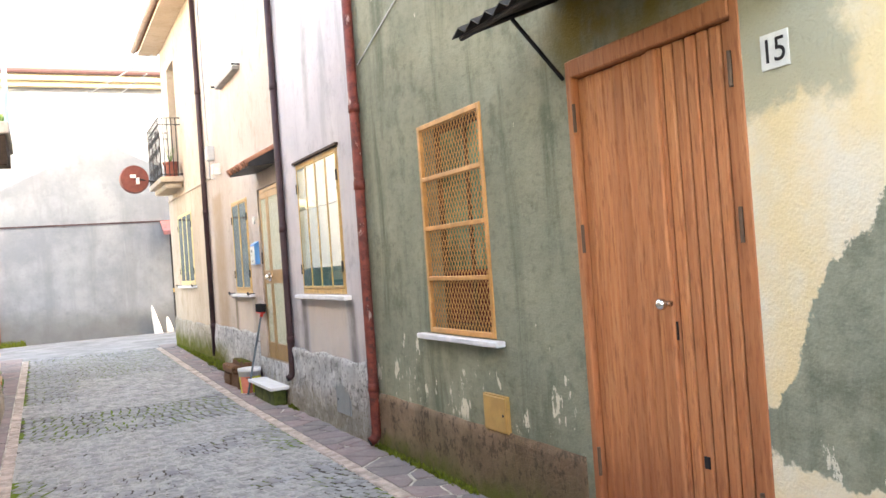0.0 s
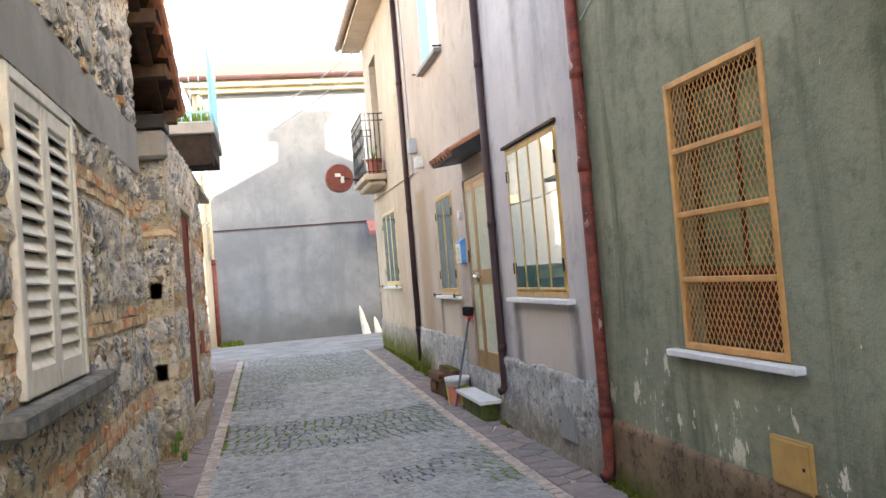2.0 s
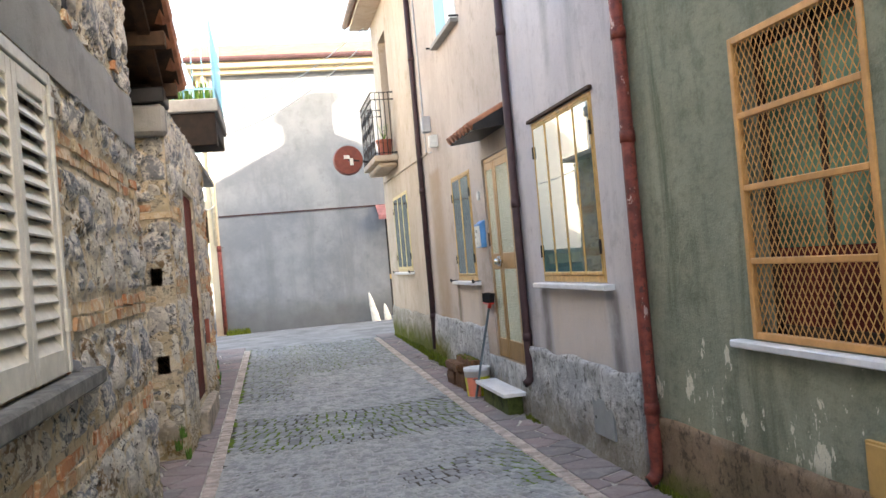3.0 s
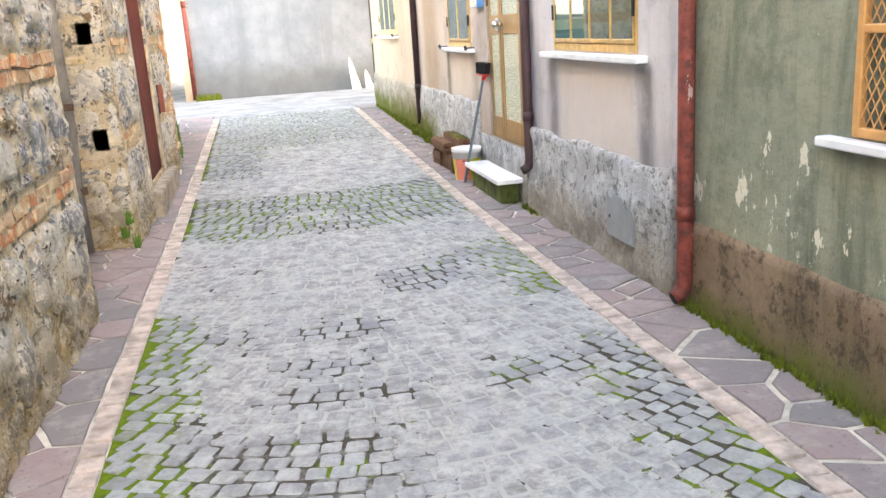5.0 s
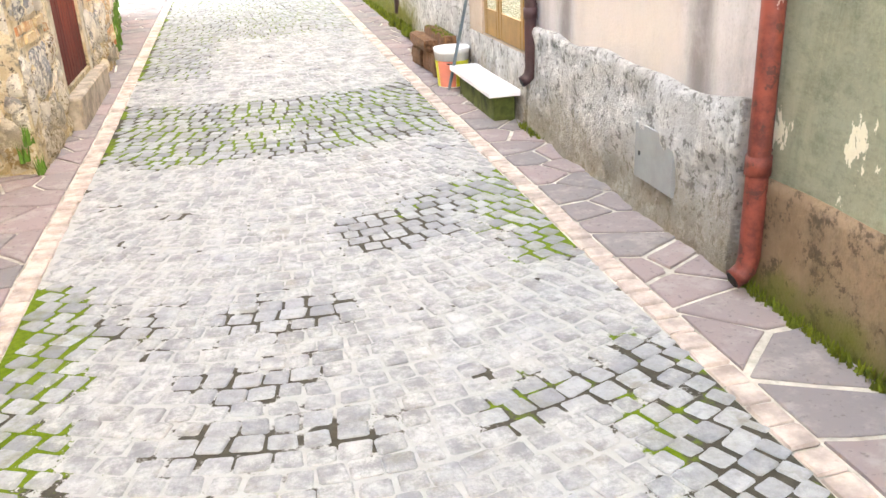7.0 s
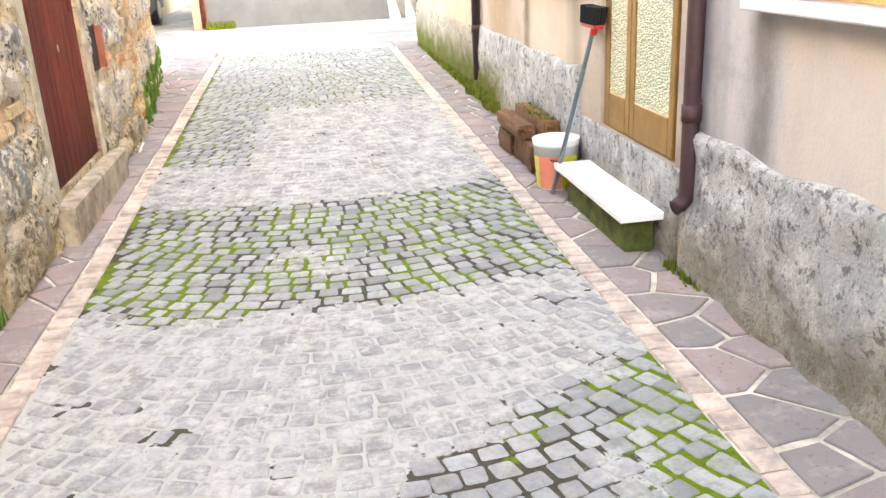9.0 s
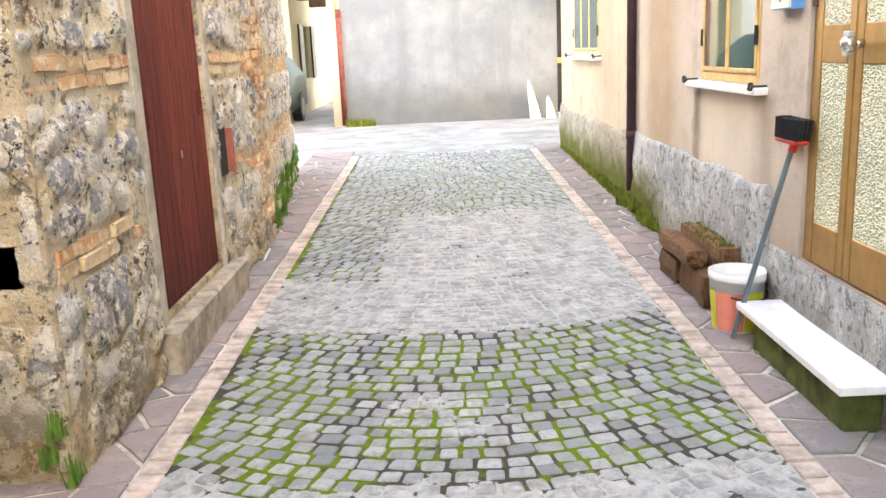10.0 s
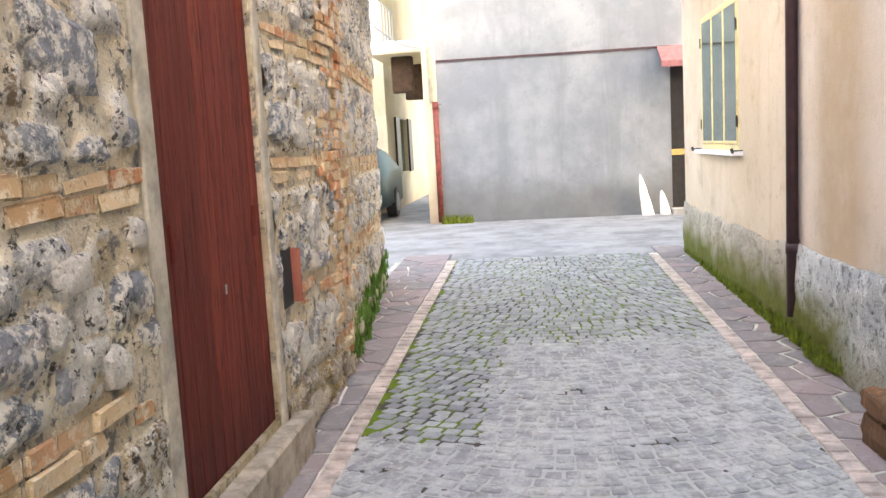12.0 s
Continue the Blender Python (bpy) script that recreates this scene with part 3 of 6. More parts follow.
def gable_wall(y0, y1, x0, x1, xm, ze, zr):
    bm = bmesh.new()
    a, b = [[bm.verts.new((x, y, z)) for x, z in ((x0, -0.1), (x1, -0.1), (x1, ze), (xm, zr), (x0, ze))] for y in (y0, y1)]
    bm.faces.new(a), bm.faces.new(b)
    for k in range(5):
        bm.faces.new((a[k], a[(k + 1) % 5], b[(k + 1) % 5], b[k]))
    return bm


tagged(part("wall_gable", gable_wall(17.8, 18.1, XB, 9.6, 6.0, 6.28, 8.1), M_PEACH), "peach gable wall at the end of the row", "wall", kind="structure")
tagged(part("wall_back", wall_bm("x", 9.6, 9.9, -6, 18.1, -0.1, 6.2), M_BEIGE), "plain rear wall of the row of houses", "wall", kind="structure")
tagged(part("wall_end", wall_bm("y", -6.0, -5.7, XB, 9.6, -0.1, 6.2), M_BEIGE), "plain end wall of the row of houses", "wall", kind="structure")
for yy in (6.9, 13.6):
    tagged(part("wall_party", wall_bm("y", yy, yy + 0.15, XB, 9.6, -0.1, 6.1), M_DARK), "party wall between two houses", "wall", kind="structure")
tagged(part("upper_floor", B(XB, 9.6, -5.7, 17.8, 3.0, 3.15), M_DARK), "dark floor between the storeys", "floor", kind="structure")


def roof_slab(x0, z0, x1, z1, ya, yb, t=0.12):
    bm = bmesh.new()
    vs = [[bm.verts.new((x, y, z)) for x, z in ((x0, z0), (x1, z1), (x1, z1 + t), (x0, z0 + t))] for y in (ya, yb)]
    bm.faces.new(vs[0]), bm.faces.new(vs[1])
    for k in range(4):
        bm.faces.new((vs[0][k], vs[0][(k + 1) % 4], vs[1][(k + 1) % 4], vs[1][k]))
    return bm


tagged(part("roof_row_street_side", roof_slab(2.02, 6.16, 6.0, 8.1, -6.2, 18.35), M_TILE), "terracotta roof slope of the house row", "roof", kind="structure")
tagged(part("roof_row_rear_side", roof_slab(9.98, 6.16, 6.0, 8.1, -6.2, 18.35), M_TILE), "terracotta roof slope of the house row", "roof", kind="structure")
chim = empty("chimney", "squat rendered chimney on the tiled roof", "chimney")
part("stack", B(6.62, 7.3, 16.8, 17.4, 7.3, 9.45), M_PEACH, chim)
part("cap", B(6.5, 7.4, 16.7, 17.5, 9.42, 9.62), M_CEMENT, chim)
gut = empty("gutter", "brown sheet-metal gutter along the eave", "gutter")
part("trough", T([(1.98, 13.8, 6.2), (1.98, 18.4, 6.2)], 0.06, 10), simple("pale_brown_metal", (0.3, 0.21, 0.16), 0.5), gut)
part("eave_board", B(2.05, 2.43, 13.8, 18.3, 6.08, 6.14), M_PEACH, gut)

# plinths and dado
tagged(part("plinth_brown", rough_face(XR, 0.018, 3.66, 6.62, -0.05, 0.45, 0.05, 0.008, 1), M_BROWN, smooth=True), "dark brown rough plaster dado, mossy at the foot", "plinth", kind="structure")
tagged(part("plinth_cement", rough_face(XR, 0.04, 6.74, 9.18, -0.05, 0.67, 0.03, 0.035, 2, 0.07), M_PLINTH, smooth=True), "rough splashed grey cement dado with ragged top", "plinth", kind="structure")
tagged(part("plinth_door", rough_face(XR, 0.012, 9.30, 10.75, -0.05, 0.455, 0.05, 0.008, 3, 0.0), M_PLINTH, smooth=True), "grey cement threshold face under the door", "plinth", kind="structure")
tagged(part("plinth_beige", rough_face(XR, 0.035, 10.76, 13.74, -0.05, 0.74, 0.035, 0.03, 4, 0.06), M_PLINTH, smooth=True), "rough grey cement dado under beige render", "plinth", kind="structure")
tagged(part("plinth_peach", rough_face(XR, 0.03, 13.75, 18.12, -0.05, 0.70, 0.04, 0.03, 5, 0.05), M_PLINTHB, smooth=True), "rough cement dado with moss at its foot", "plinth", kind="structure")


# ---- doors ----
def double_door():
    y0, y1, z0, z1 = D1
    d = empty("double_door", "closed orange-brown double door of vertical boards", "door", at=(XR, (y0 + y1) / 2, 0))
    part("frame", box(box(B(XR - 0.004, XR + 0.09, y0, y0 + 0.05, z0, z1, bevel=0.006), XR - 0.004, XR + 0.09, y1 - 0.05, y1, z0, z1, bevel=0.006), XR - 0.008, XR + 0.09, y0 + 0.05, y1 - 0.05, z1 - 0.09, z1, bevel=0.006), M_ODOOR, d)
    mid = 2.98
    for name, a, b, x in (("leaf", y0 + 0.055, mid - 0.004, XR + 0.022), ("leaf", mid + 0.004, y1 - 0.055, XR + 0.03)):
        # dark back paints shade into the grooves between the boards
        leaf = part(name, B(x + 0.028, x + 0.05, a, b, z0 + 0.01, z1 - 0.095), M_BEAM, d)
        n, gap = (7, 0.005) if a < mid else (8, 0.0018)
        for k in range(n):
            w = (b - a) / n
            part("board", B(x, x + 0.026, a + k * w + gap, a + (k + 1) * w - gap, z0 + 0.01, z1 - 0.095, bevel=0.007), M_ODOOR, leaf)
    part("meeting_rail", B(XR + 0.002, XR + 0.03, mid - 0.055, mid + 0.006, z0 + 0.01, z1 - 0.095, bevel=0.008), M_ODOOR, d)
    for z in (0.45, 1.55, 2.15):
        for y in (y0 + 0.06, y1 - 0.06):
            part("hinge", T([(XR - 0.004, y, z - 0.07), (XR - 0.004, y, z + 0.07)], 0.009, 8), M_RUST, d)
    k = T([(XR + 0.005, mid - 0.05, 1.24), (XR - 0.04, mid - 0.05, 1.24)], 0.012, 10)
    bmesh.ops.create_uvsphere(k, u_segments=12, v_segments=8, radius=0.026, matrix=Matrix.Translation((XR - 0.05, mid - 0.05, 1.24)))
    part("knob", k, M_CHROME, d, "round chrome knob", True)
    part("keyhole", B(XR + 0.016, XR + 0.022, mid - 0.065, mid - 0.035, 1.08, 1.16), M_BLACK, d)
    part("keyhole", B(XR + 0.016, XR + 0.022, mid - 0.20, mid - 0.17, 0.55, 0.60), M_BLACK, d)


def glazed_door():
    y0, y1, z0, z1 = D2
    d = empty("front_door", "bronze metal front door with hammered glass panes", "door", at=(XR, (y0 + y1) / 2, z0))
    x = XR + 0.02
    f = bmesh.new()
    box(f, x, x + 0.06, y0, y0 + 0.05, z0, z1, bevel=0.005), box(f, x, x + 0.06, y1 - 0.05, y1, z0, z1, bevel=0.005)
    box(f, x, x + 0.06, y0 + 0.05, y1 - 0.05, z1 - 0.05, z1, bevel=0.005)
    part("frame", f, M_ANOD, d)
    mid = 9.98
    for a, b in ((y0 + 0.055, mid - 0.004), (mid + 0.004, y1 - 0.055)):
        g = bmesh.new()
        for q in ((a, a + 0.06, z0 + 0.01, z1 - 0.055), (b - 0.06, b, z0 + 0.01, z1 - 0.055), (a + 0.06, b - 0.06, z0 + 0.01, z0 + 0.2), (a + 0.06, b - 0.06, 1.36, 1.52), (a + 0.06, b - 0.06, z1 - 0.13, z1 - 0.055)):
            box(g, x - 0.012, x + 0.03, *q, bevel=0.005)
        leaf = part("leaf", g, M_ANOD, d)
        part("pane", B(x - 0.007, x - 0.001, a + 0.05, b - 0.05, z0 + 0.19, 1.37), M_FROST, leaf, "hammered obscured glass")
        part("pane", B(x - 0.007, x - 0.001, a + 0.05, b - 0.05, 1.51, z1 - 0.12), M_FROST, leaf, "hammered obscured glass")
    k = T([(x - 0.01, mid - 0.06, 1.44), (x - 0.05, mid - 0.06, 1.44)], 0.016, 12)
    bmesh.ops.create_uvsphere(k, u_segments=14, v_segments=8, radius=0.034, matrix=Matrix.Translation((x - 0.07, mid - 0.06, 1.44)))
    part("knob", k, M_CHROME, d, "round steel knob", True)
    part("lock_plate", B(x - 0.035, x - 0.012, mid + 0.02, mid + 0.07, 1.39, 1.49, bevel=0.004), M_GREYB, d)
    part("hinge", T([(x - 0.012, y1 - 0.03, 1.6), (x - 0.012, y1 - 0.03, 1.74)], 0.011, 8), M_RUST, d)
    part("hinge", T([(x - 0.012, y0 + 0.03, 1.6), (x - 0.012, y0 + 0.03, 1.74)], 0.011, 8), M_RUST, d)


double_door()
glazed_door()


# ---- windows ----
def casement(name, w, label, leaves, mat, sill_mat, sill_over=0.12, glass=None, rail=None, stops=True, inset=0.0, stile=0.024):
    y0, y1, z0, z1 = w
    d = empty(name, label, "window", kind="structure", at=(XR, (y0 + y1) / 2, z0))
    x = XR - 0.006 + inset
    f = bmesh.new()
    for q in ((y0, y0 + 0.03, z0, z1), (y1 - 0.03, y1, z0, z1), (y0 + 0.03, y1 - 0.03, z0, z0 + 0.05), (y0 + 0.03, y1 - 0.03, z1 - 0.035, z1)):
        box(f, x, x + 0.06, *q, bevel=0.006)
    part("window_frame", f, mat, d)
    n = leaves
    a0, w1 = y0 + 0.032, (y1 - y0 - 0.064) / n
    for k in range(n):
        a, b = a0 + k * w1 + 0.002, a0 + (k + 1) * w1 - 0.002
        g = bmesh.new()
        for q in ((a, a + stile, z0 + 0.053, z1 - 0.038), (b - stile, b, z0 + 0.053, z1 - 0.038), (a + stile, b - stile, z0 + 0.053, z0 + 0.08), (a + stile, b - stile, z1 - 0.06, z1 - 0.038)):
            box(g, x - 0.008, x + 0.035, *q, bevel=0.005)
        if rail:
            box(g, x, x + 0.03, a + 0.035, b - 0.035, rail, rail + 0.03, bevel=0.004)
        c = part("casement", g, mat, d)
        part("pane", B(x - 0.003, x + 0.003, a + stile - 0.004, b - stile + 0.004, z0 + 0.075, z1 - 0.055), glass or M_GLASS, c)
        for z in (z0 + 0.25, z1 - 0.25):
            if k in (0, n - 1):
                yy = a - 0.004 if k == 0 else b + 0.004
                part("hinge", T([(x - 0.010, yy, z - 0.05), (x - 0.010, yy, z + 0.05)], 0.010, 6), M_BLACK, d)
    part("window_sill", B(XR - 0.075, XR + 0.02, y0 - sill_over, y1 + sill_over, z0 - 0.048, z0 - 0.008, bevel=0.006), sill_mat, d, "pale stone sill")
    if stops:
        for y in (y0 - sill_over + 0.02, y1 + sill_over - 0.02):
            part("shutter_stop", T([(XR, y, z0 - 0.01), (XR - 0.09, y, z0 - 0.01), (XR - 0.1, y - 0.05, z0 + 0.01)], 0.014, 8), M_BLACK, d)
    return d


def grille_window():
    y0, y1, z0, z1 = W1
    d = empty("window_1", "window behind a diamond mesh grille in an orange frame", "window", kind="structure", at=(XR, 5, 1))
    f = bmesh.new()
    for q in ((y0, y0 + 0.035, z0, z1), (y1 - 0.035, y1, z0, z1), (y0 + 0.035, y1 - 0.035, z0, z0 + 0.035), (y0 + 0.035, y1 - 0.035, z1 - 0.035, z1),
              (y0 + 0.035, y1 - 0.035, 1.355, 1.385), (y0 + 0.035, y1 - 0.035, 1.70, 1.73), (y0 + 0.035, y1 - 0.035, 2.04, 2.07)):
        box(f, XR - 0.012, XR + 0.02, *q, bevel=0.004)
    part("grille_frame", f, M_GRILLE, d)
    p = 0.043
    wires = bmesh.new()
    for s in (1, -1):
        k = -40
        while k < 60:
            # a slanted wire clipped to the frame
            c = y0 + k * p
            pts = []
            for z in (z0 + 0.02, z1 - 0.02):
                pts.append((c + s * 0.62 * (z - z0), z))
            (ya, za), (yb, zb) = pts
            lo, hi = 0.0, 1.0
            if abs(yb - ya) > 1e-6:
                t0, t1 = sorted(((y0 + 0.02 - ya) / (yb - ya), (y1 - 0.02 - ya) / (yb - ya)))
                lo, hi = max(lo, t0), min(hi, t1)
            if hi - lo > 0.01:
                tube(wires, [(XR + 0.004 * s, ya + (yb - ya) * t, za + (zb - za) * t) for t in (lo, hi)], 0.0026, 5)
            k += 1
    part("wire_mesh", wires, M_GRILLE, d, "diamond mesh of painted wire")
    g = bmesh.new()
    for q in ((y0, y0 + 0.06, z0, z1), (y1 - 0.06, y1, z0, z1), (4.985, 5.015, z0, z1), (y0, y1, z0, z0 + 0.06), (y0, y1, z1 - 0.06, z1)):
        box(g, XR + 0.12, XR + 0.16, *q)
    part("window_frame", g, M_BEAM, d)
    part("pane", B(XR + 0.136, XR + 0.142, y0 + 0.05, 4.985, z0 + 0.42, z1 - 0.05), M_GLASSG, d)
    part("pane", B(XR + 0.136, XR + 0.142, 5.015, y1 - 0.05, z0 + 0.42, z1 - 0.05), M_GLASSG, d)
    part("board_panel", B(XR + 0.132, XR + 0.15, y0 + 0.05, y1 - 0.05, z0 + 0.05, z0 + 0.42), M_RDOOR, d)
    part("window_sill", B(XR - 0.06, XR + 0.02, 4.42, 5.60, 0.955, 0.992, bevel=0.006), M_MARBLE, d, "white marble sill")


grille_window()
casement("window_2", W2, "four-leaf yellow wooden window reflecting the bright sky", 4, M_YELLOW, M_MARBLE, stops=False, stile=0.013)
whole("window_drip", B(XR - 0.035, XR - 0.002, W2[0] - 0.04, W2[1] + 0.04, W2[3] + 0.003, W2[3] + 0.03, bevel=0.004), M_BEAM, "thin dark drip moulding over the wide window", "drip moulding", kind="structure")
casement("window_3", W3, "two-leaf yellow wooden window above a white sill", 2, M_YELLOW, M_MARBLE)
casement("window_4", W4, "three-leaf cream wooden window with pale sill", 3, simple("cream_paint", (0.62, 0.5, 0.25), 0.5), M_MARBLE)
uw = empty("window_5", "upper window with light blue shutter leaves", "window", kind="structure", at=(XR, 11.5, 4.16))
for a, b in ((10.95, 11.49), (11.51, 12.05)):
    g = B(XR - 0.01, XR + 0.03, a, b, 4.16, 5.5, bevel=0.006)
    sh = part("shutter", g, M_LBLUE if a > 11 else M_WHITE, uw)
part("window_sill", B(XR - 0.09, XR + 0.02, 10.88, 12.12, 4.10, 4.15, bevel=0.005), M_CEMENT, uw)
for y in (10.85, 12.25):
    part("shutter_stop", T([(XR, y, 4.16), (XR - 0.11, y, 4.16)], 0.012, 8), M_BLACK, uw)
bd = empty("balcony_door", "brown balcony door set back in the peach wall", "door", at=(XR, 16.8, 3.42))
part("leaf", B(XR + 0.14, XR + 0.18, 16.35, 16.8, 3.42, 5.55, bevel=0.01), M_BEAM, bd)
part("leaf", B(XR + 0.14, XR + 0.18, 16.8, 17.25, 3.42, 5.55, bevel=0.01), M_BEAM, bd)

# ---- right balcony ----
bal = empty("balcony", "small balcony with a black wrought-iron railing", "balcony", at=(XR, 16.8, 3.2))
part("slab", B(2.04, XR, 15.98, 17.7, 3.24, 3.34, bevel=0.01), M_PEACH, bal)
part("corbel", B(2.12, XR, 16.05, 17.62, 3.14, 3.24, bevel=0.03), M_PEACH, bal)
for z in (3.38, 4.40, 4.28):
    part("rail", T([(XR, 16.0, z), (2.06, 16.0, z), (2.06, 17.66, z), (XR, 17.66, z)], 0.012, 6), M_BLACK, bal)
for k in range(13):
    y = 16.0 + 1.66 * k / 12
    part("baluster", T([(2.06, y, 3.34), (2.06, y, 4.40)], 0.006, 6), M_BLACK, bal)
    if k % 2:
        for z in (3.55, 3.85, 4.1):
            part("scroll", T([(2.06, y + 0.05 * math.cos(a / 8 * 6.283), z + 0.07 * math.sin(a / 8 * 6.283)) for a in range(9)], 0.006, 5), M_BLACK, bal)
for k in range(1, 5):
    for y in (16.0, 17.66):
        part("baluster", T([(2.06 + 0.075 * k, y, 3.34), (2.06 + 0.075 * k, y, 4.40)], 0.008, 6), M_BLACK, bal)
pot = empty("flower_pot", "terracotta pot with a dry plant on the balcony", "pot", at=(2.26, 16.2, 3.34))
part("pot", T([(2.26, 16.2, 3.342), (2.26, 16.2, 3.56), (2.26, 16.2, 3.57), (2.26, 16.2, 3.62)], 0.11, 14, 0.15), M_POT, pot)
sp = bmesh.new()
for k in range(12):
    a = k * 2.4
    tube(sp, [(2.26, 16.2, 3.6), (2.26 + 0.05 * math.cos(a), 16.2 + 0.05 * math.sin(a), 3.75), (2.26 + 0.09 * math.cos(a), 16.2 + 0.12 * math.sin(a), 3.82 + 0.01 * k)], 0.006, 4, 0.002)
part("stems", sp, M_GRASS, pot)


# ---- drainpipes ----
def drainpipe(name, y, x, r, z0, z1, mat, label, joints, foot=True):
    d = empty(name, label, "drainpipe", at=(x, y, z0))
    pts = [(x, y, z1), (x, y, z0 + 0.1), (x - 0.01, y, z0 + 0.05), (x - 0.035, y, z0 + 0.025), (x - 0.06, y, z0 + 0.012)] if foot else [(x, y, z1), (x, y, z0)]
    part("pipe", T(pts, r, 14), mat, d, smooth=True)
    if foot:
        # near-black plug paints the shade inside the pipe
        part("mouth", T([(x - 0.052, y, z0 + 0.015), (x - 0.064, y, z0 + 0.010)], r * 0.8, 12), M_DARK, d)
    for z in joints:
        part("collar", T([(x, y, z - 0.035), (x, y, z + 0.035)], r + 0.006, 14), mat, d, smooth=True)
        part("clamp", T([(x + r, y, z + 0.05), (x + r + 0.06, y, z + 0.05)], 0.008, 6), M_RUST, d)


drainpipe("drainpipe", 6.60, 2.392, 0.041, 0.05, 6.2, M_PIPE1, "red-painted drainpipe with flaking paint on the wall", (0.5, 2.15, 2.78))
drainpipe("drainpipe", 9.13, 2.397, 0.037, 0.32, 6.2, M_PIPE2, "dark brown drainpipe beside the glazed door", (0.75, 1.95, 3.5))
drainpipe("drainpipe", 13.74, 2.395, 0.04, 0.25, 6.2, M_PIPE2, "dark brown drainpipe at the peach house", (0.72, 2.5, 4.4), False)

# ---- door canopy with tiles over the glazed door ----
can = empty("door_canopy", "small sloping canopy with terracotta tiles above the door", "canopy", at=(XR, 9.6, 2.7))
bm = bmesh.new()
v = [bm.verts.new(p) for p in ((2.12, 9.33, 2.66), (XR, 9.33, 2.70), (XR, 9.33, 2.87), (2.12, 9.33, 2.71), (2.12, 10.36, 2.66), (XR, 10.36, 2.70), (XR, 10.36, 2.87), (2.12, 10.36, 2.71))]
for q in ((0, 1, 2, 3), (4, 5, 6, 7), (0, 1, 5, 4), (1, 2, 6, 5), (2, 3, 7, 6), (3, 0, 4, 7)):
    bm.faces.new([v[k] for k in q])
part("board", bm, M_BLACK, can)
for k in range(7):
    y = 9.38 + 0.155 * k
    part("tile", T([(2.09, y, 2.70), (2.26, y, 2.79), (XR, y, 2.885)], 0.04, 8, 0.035), M_TILE, can)

# ---- awning over the double door ----
aw = empty("awning", "narrow corrugated awning on iron brackets over the door", "awning", at=(XR, 3.0, 2.7))
bm = bmesh.new()
N = 24
rows = []
for i in range(N + 1):
    y = 2.05 + (3.68 - 2.05) * i / N
    dz = 0.018 * (1 if i % 2 else -1)
    rows.append([bm.verts.new((x, y, z + dz + t)) for t in (0, 0.006) for x, z in ((1.86, 2.57), (XR, 2.80))])
for a, b in zip(rows, rows[1:]):
    bm.faces.new((a[0], a[1], b[1], b[0])), bm.faces.new((a[2], a[3], b[3], b[2])), bm.faces.new((a[0], a[2], b[2], b[0]))
part("corrugated_sheet", bm, M_BLACK, aw)
for y in (2.15, 3.62):
    part("bracket", T([(XR, y, 2.36), (2.16, y, 2.66)], 0.012, 6), M_BLACK, aw)
    part("bracket", T([(XR, y, 2.77), (1.90, y, 2.56)], 0.012, 6), M_BLACK, aw)
part("bracket", T([(1.90, 2.05, 2.555), (1.90, 3.66, 2.555)], 0.014, 6), M_BLACK, aw)

# ---- small things on the right walls ----
num = empty("house_number", "white enamel house number plate reading 15", "number plate", at=(XR, 2.26, 2.16))
part("plate", B(XR - 0.008, XR - 0.001, 2.19, 2.32, 2.10, 2.23, bevel=0.002), M_WHITE, num)
for ch, dy in (("1", 0.032), ("5", -0.026)):
    fc = bpy.data.curves.new("digit", "FONT")
    fc.body, fc.size, fc.align_x, fc.align_y, fc.extrude = ch, 0.125, "CENTER", "CENTER", 0.001
    fc.materials.append(M_BLACK)
    tmp = new("digit", fc)
    bpy.context.view_layer.update()
    me = bpy.data.meshes.new_from_object(tmp.evaluated_get(bpy.context.evaluated_depsgraph_get()))
    bpy.data.objects.remove(tmp)
    me.transform(Matrix(((0, 0, -1, XR - 0.0095), (-1, 0, 0, 2.255 + dy), (0, 1, 0, 2.162), (0, 0, 0, 1))))
    adopt(new("digit", me), num)

ha = empty("meter_hatch", "tan metal meter hatch in the dado", "hatch", at=(XR, 4.56, 0.45))
part("door", B(XR - 0.03, XR - 0.012, 4.43, 4.70, 0.455, 0.655, bevel=0.003), M_TAN, ha)
part("frame", B(XR - 0.022, XR - 0.001, 4.42, 4.71, 0.445, 0.665), M_TAN, ha)
part("lock", B(XR - 0.034, XR - 0.029, 4.45, 4.465, 0.545, 0.56), M_BLACK, ha)
pl = empty("meter_hatch", "grey metal hatch plate set in the cement dado", "hatch", at=(XR, 7.38, 0.2))
part("door", B(XR - 0.062, XR - 0.02, 7.20, 7.57, 0.18, 0.44, bevel=0.003), M_PLATE, pl)
part("lock", B(XR - 0.066, XR - 0.061, 7.51, 7.525, 0.29, 0.31), M_BLACK, pl)

mb = empty("mailbox", "blue mailbox with pale front beside the front door", "mailbox", at=(XR, 10.58, 1.6))
bm = bmesh.new()
v = [bm.verts.new((x, y, z)) for y in (10.47, 10.70) for x, z in ((2.385, 1.60), (XR, 1.60), (XR, 1.885), (2.378, 1.845))]
for q in ((0, 1, 2, 3), (4, 5, 6, 7), (0, 1, 5, 4), (1, 2, 6, 5), (2, 3, 7, 6), (3, 0, 4, 7)):
    bm.faces.new([v[k] for k in q])
part("body", bm, M_BLUE, mb)
part("front", B(2.374, 2.383, 10.475, 10.695, 1.605, 1.825, bevel=0.002), M_WHITE, mb, "pale grey front plate")
part("name_slot", B(2.371, 2.3735, 10.56, 10.63, 1.755, 1.785), M_CHROME, mb)
part("lock", B(2.371, 2.3735, 10.645, 10.66, 1.70, 1.72), M_BLACK, mb)
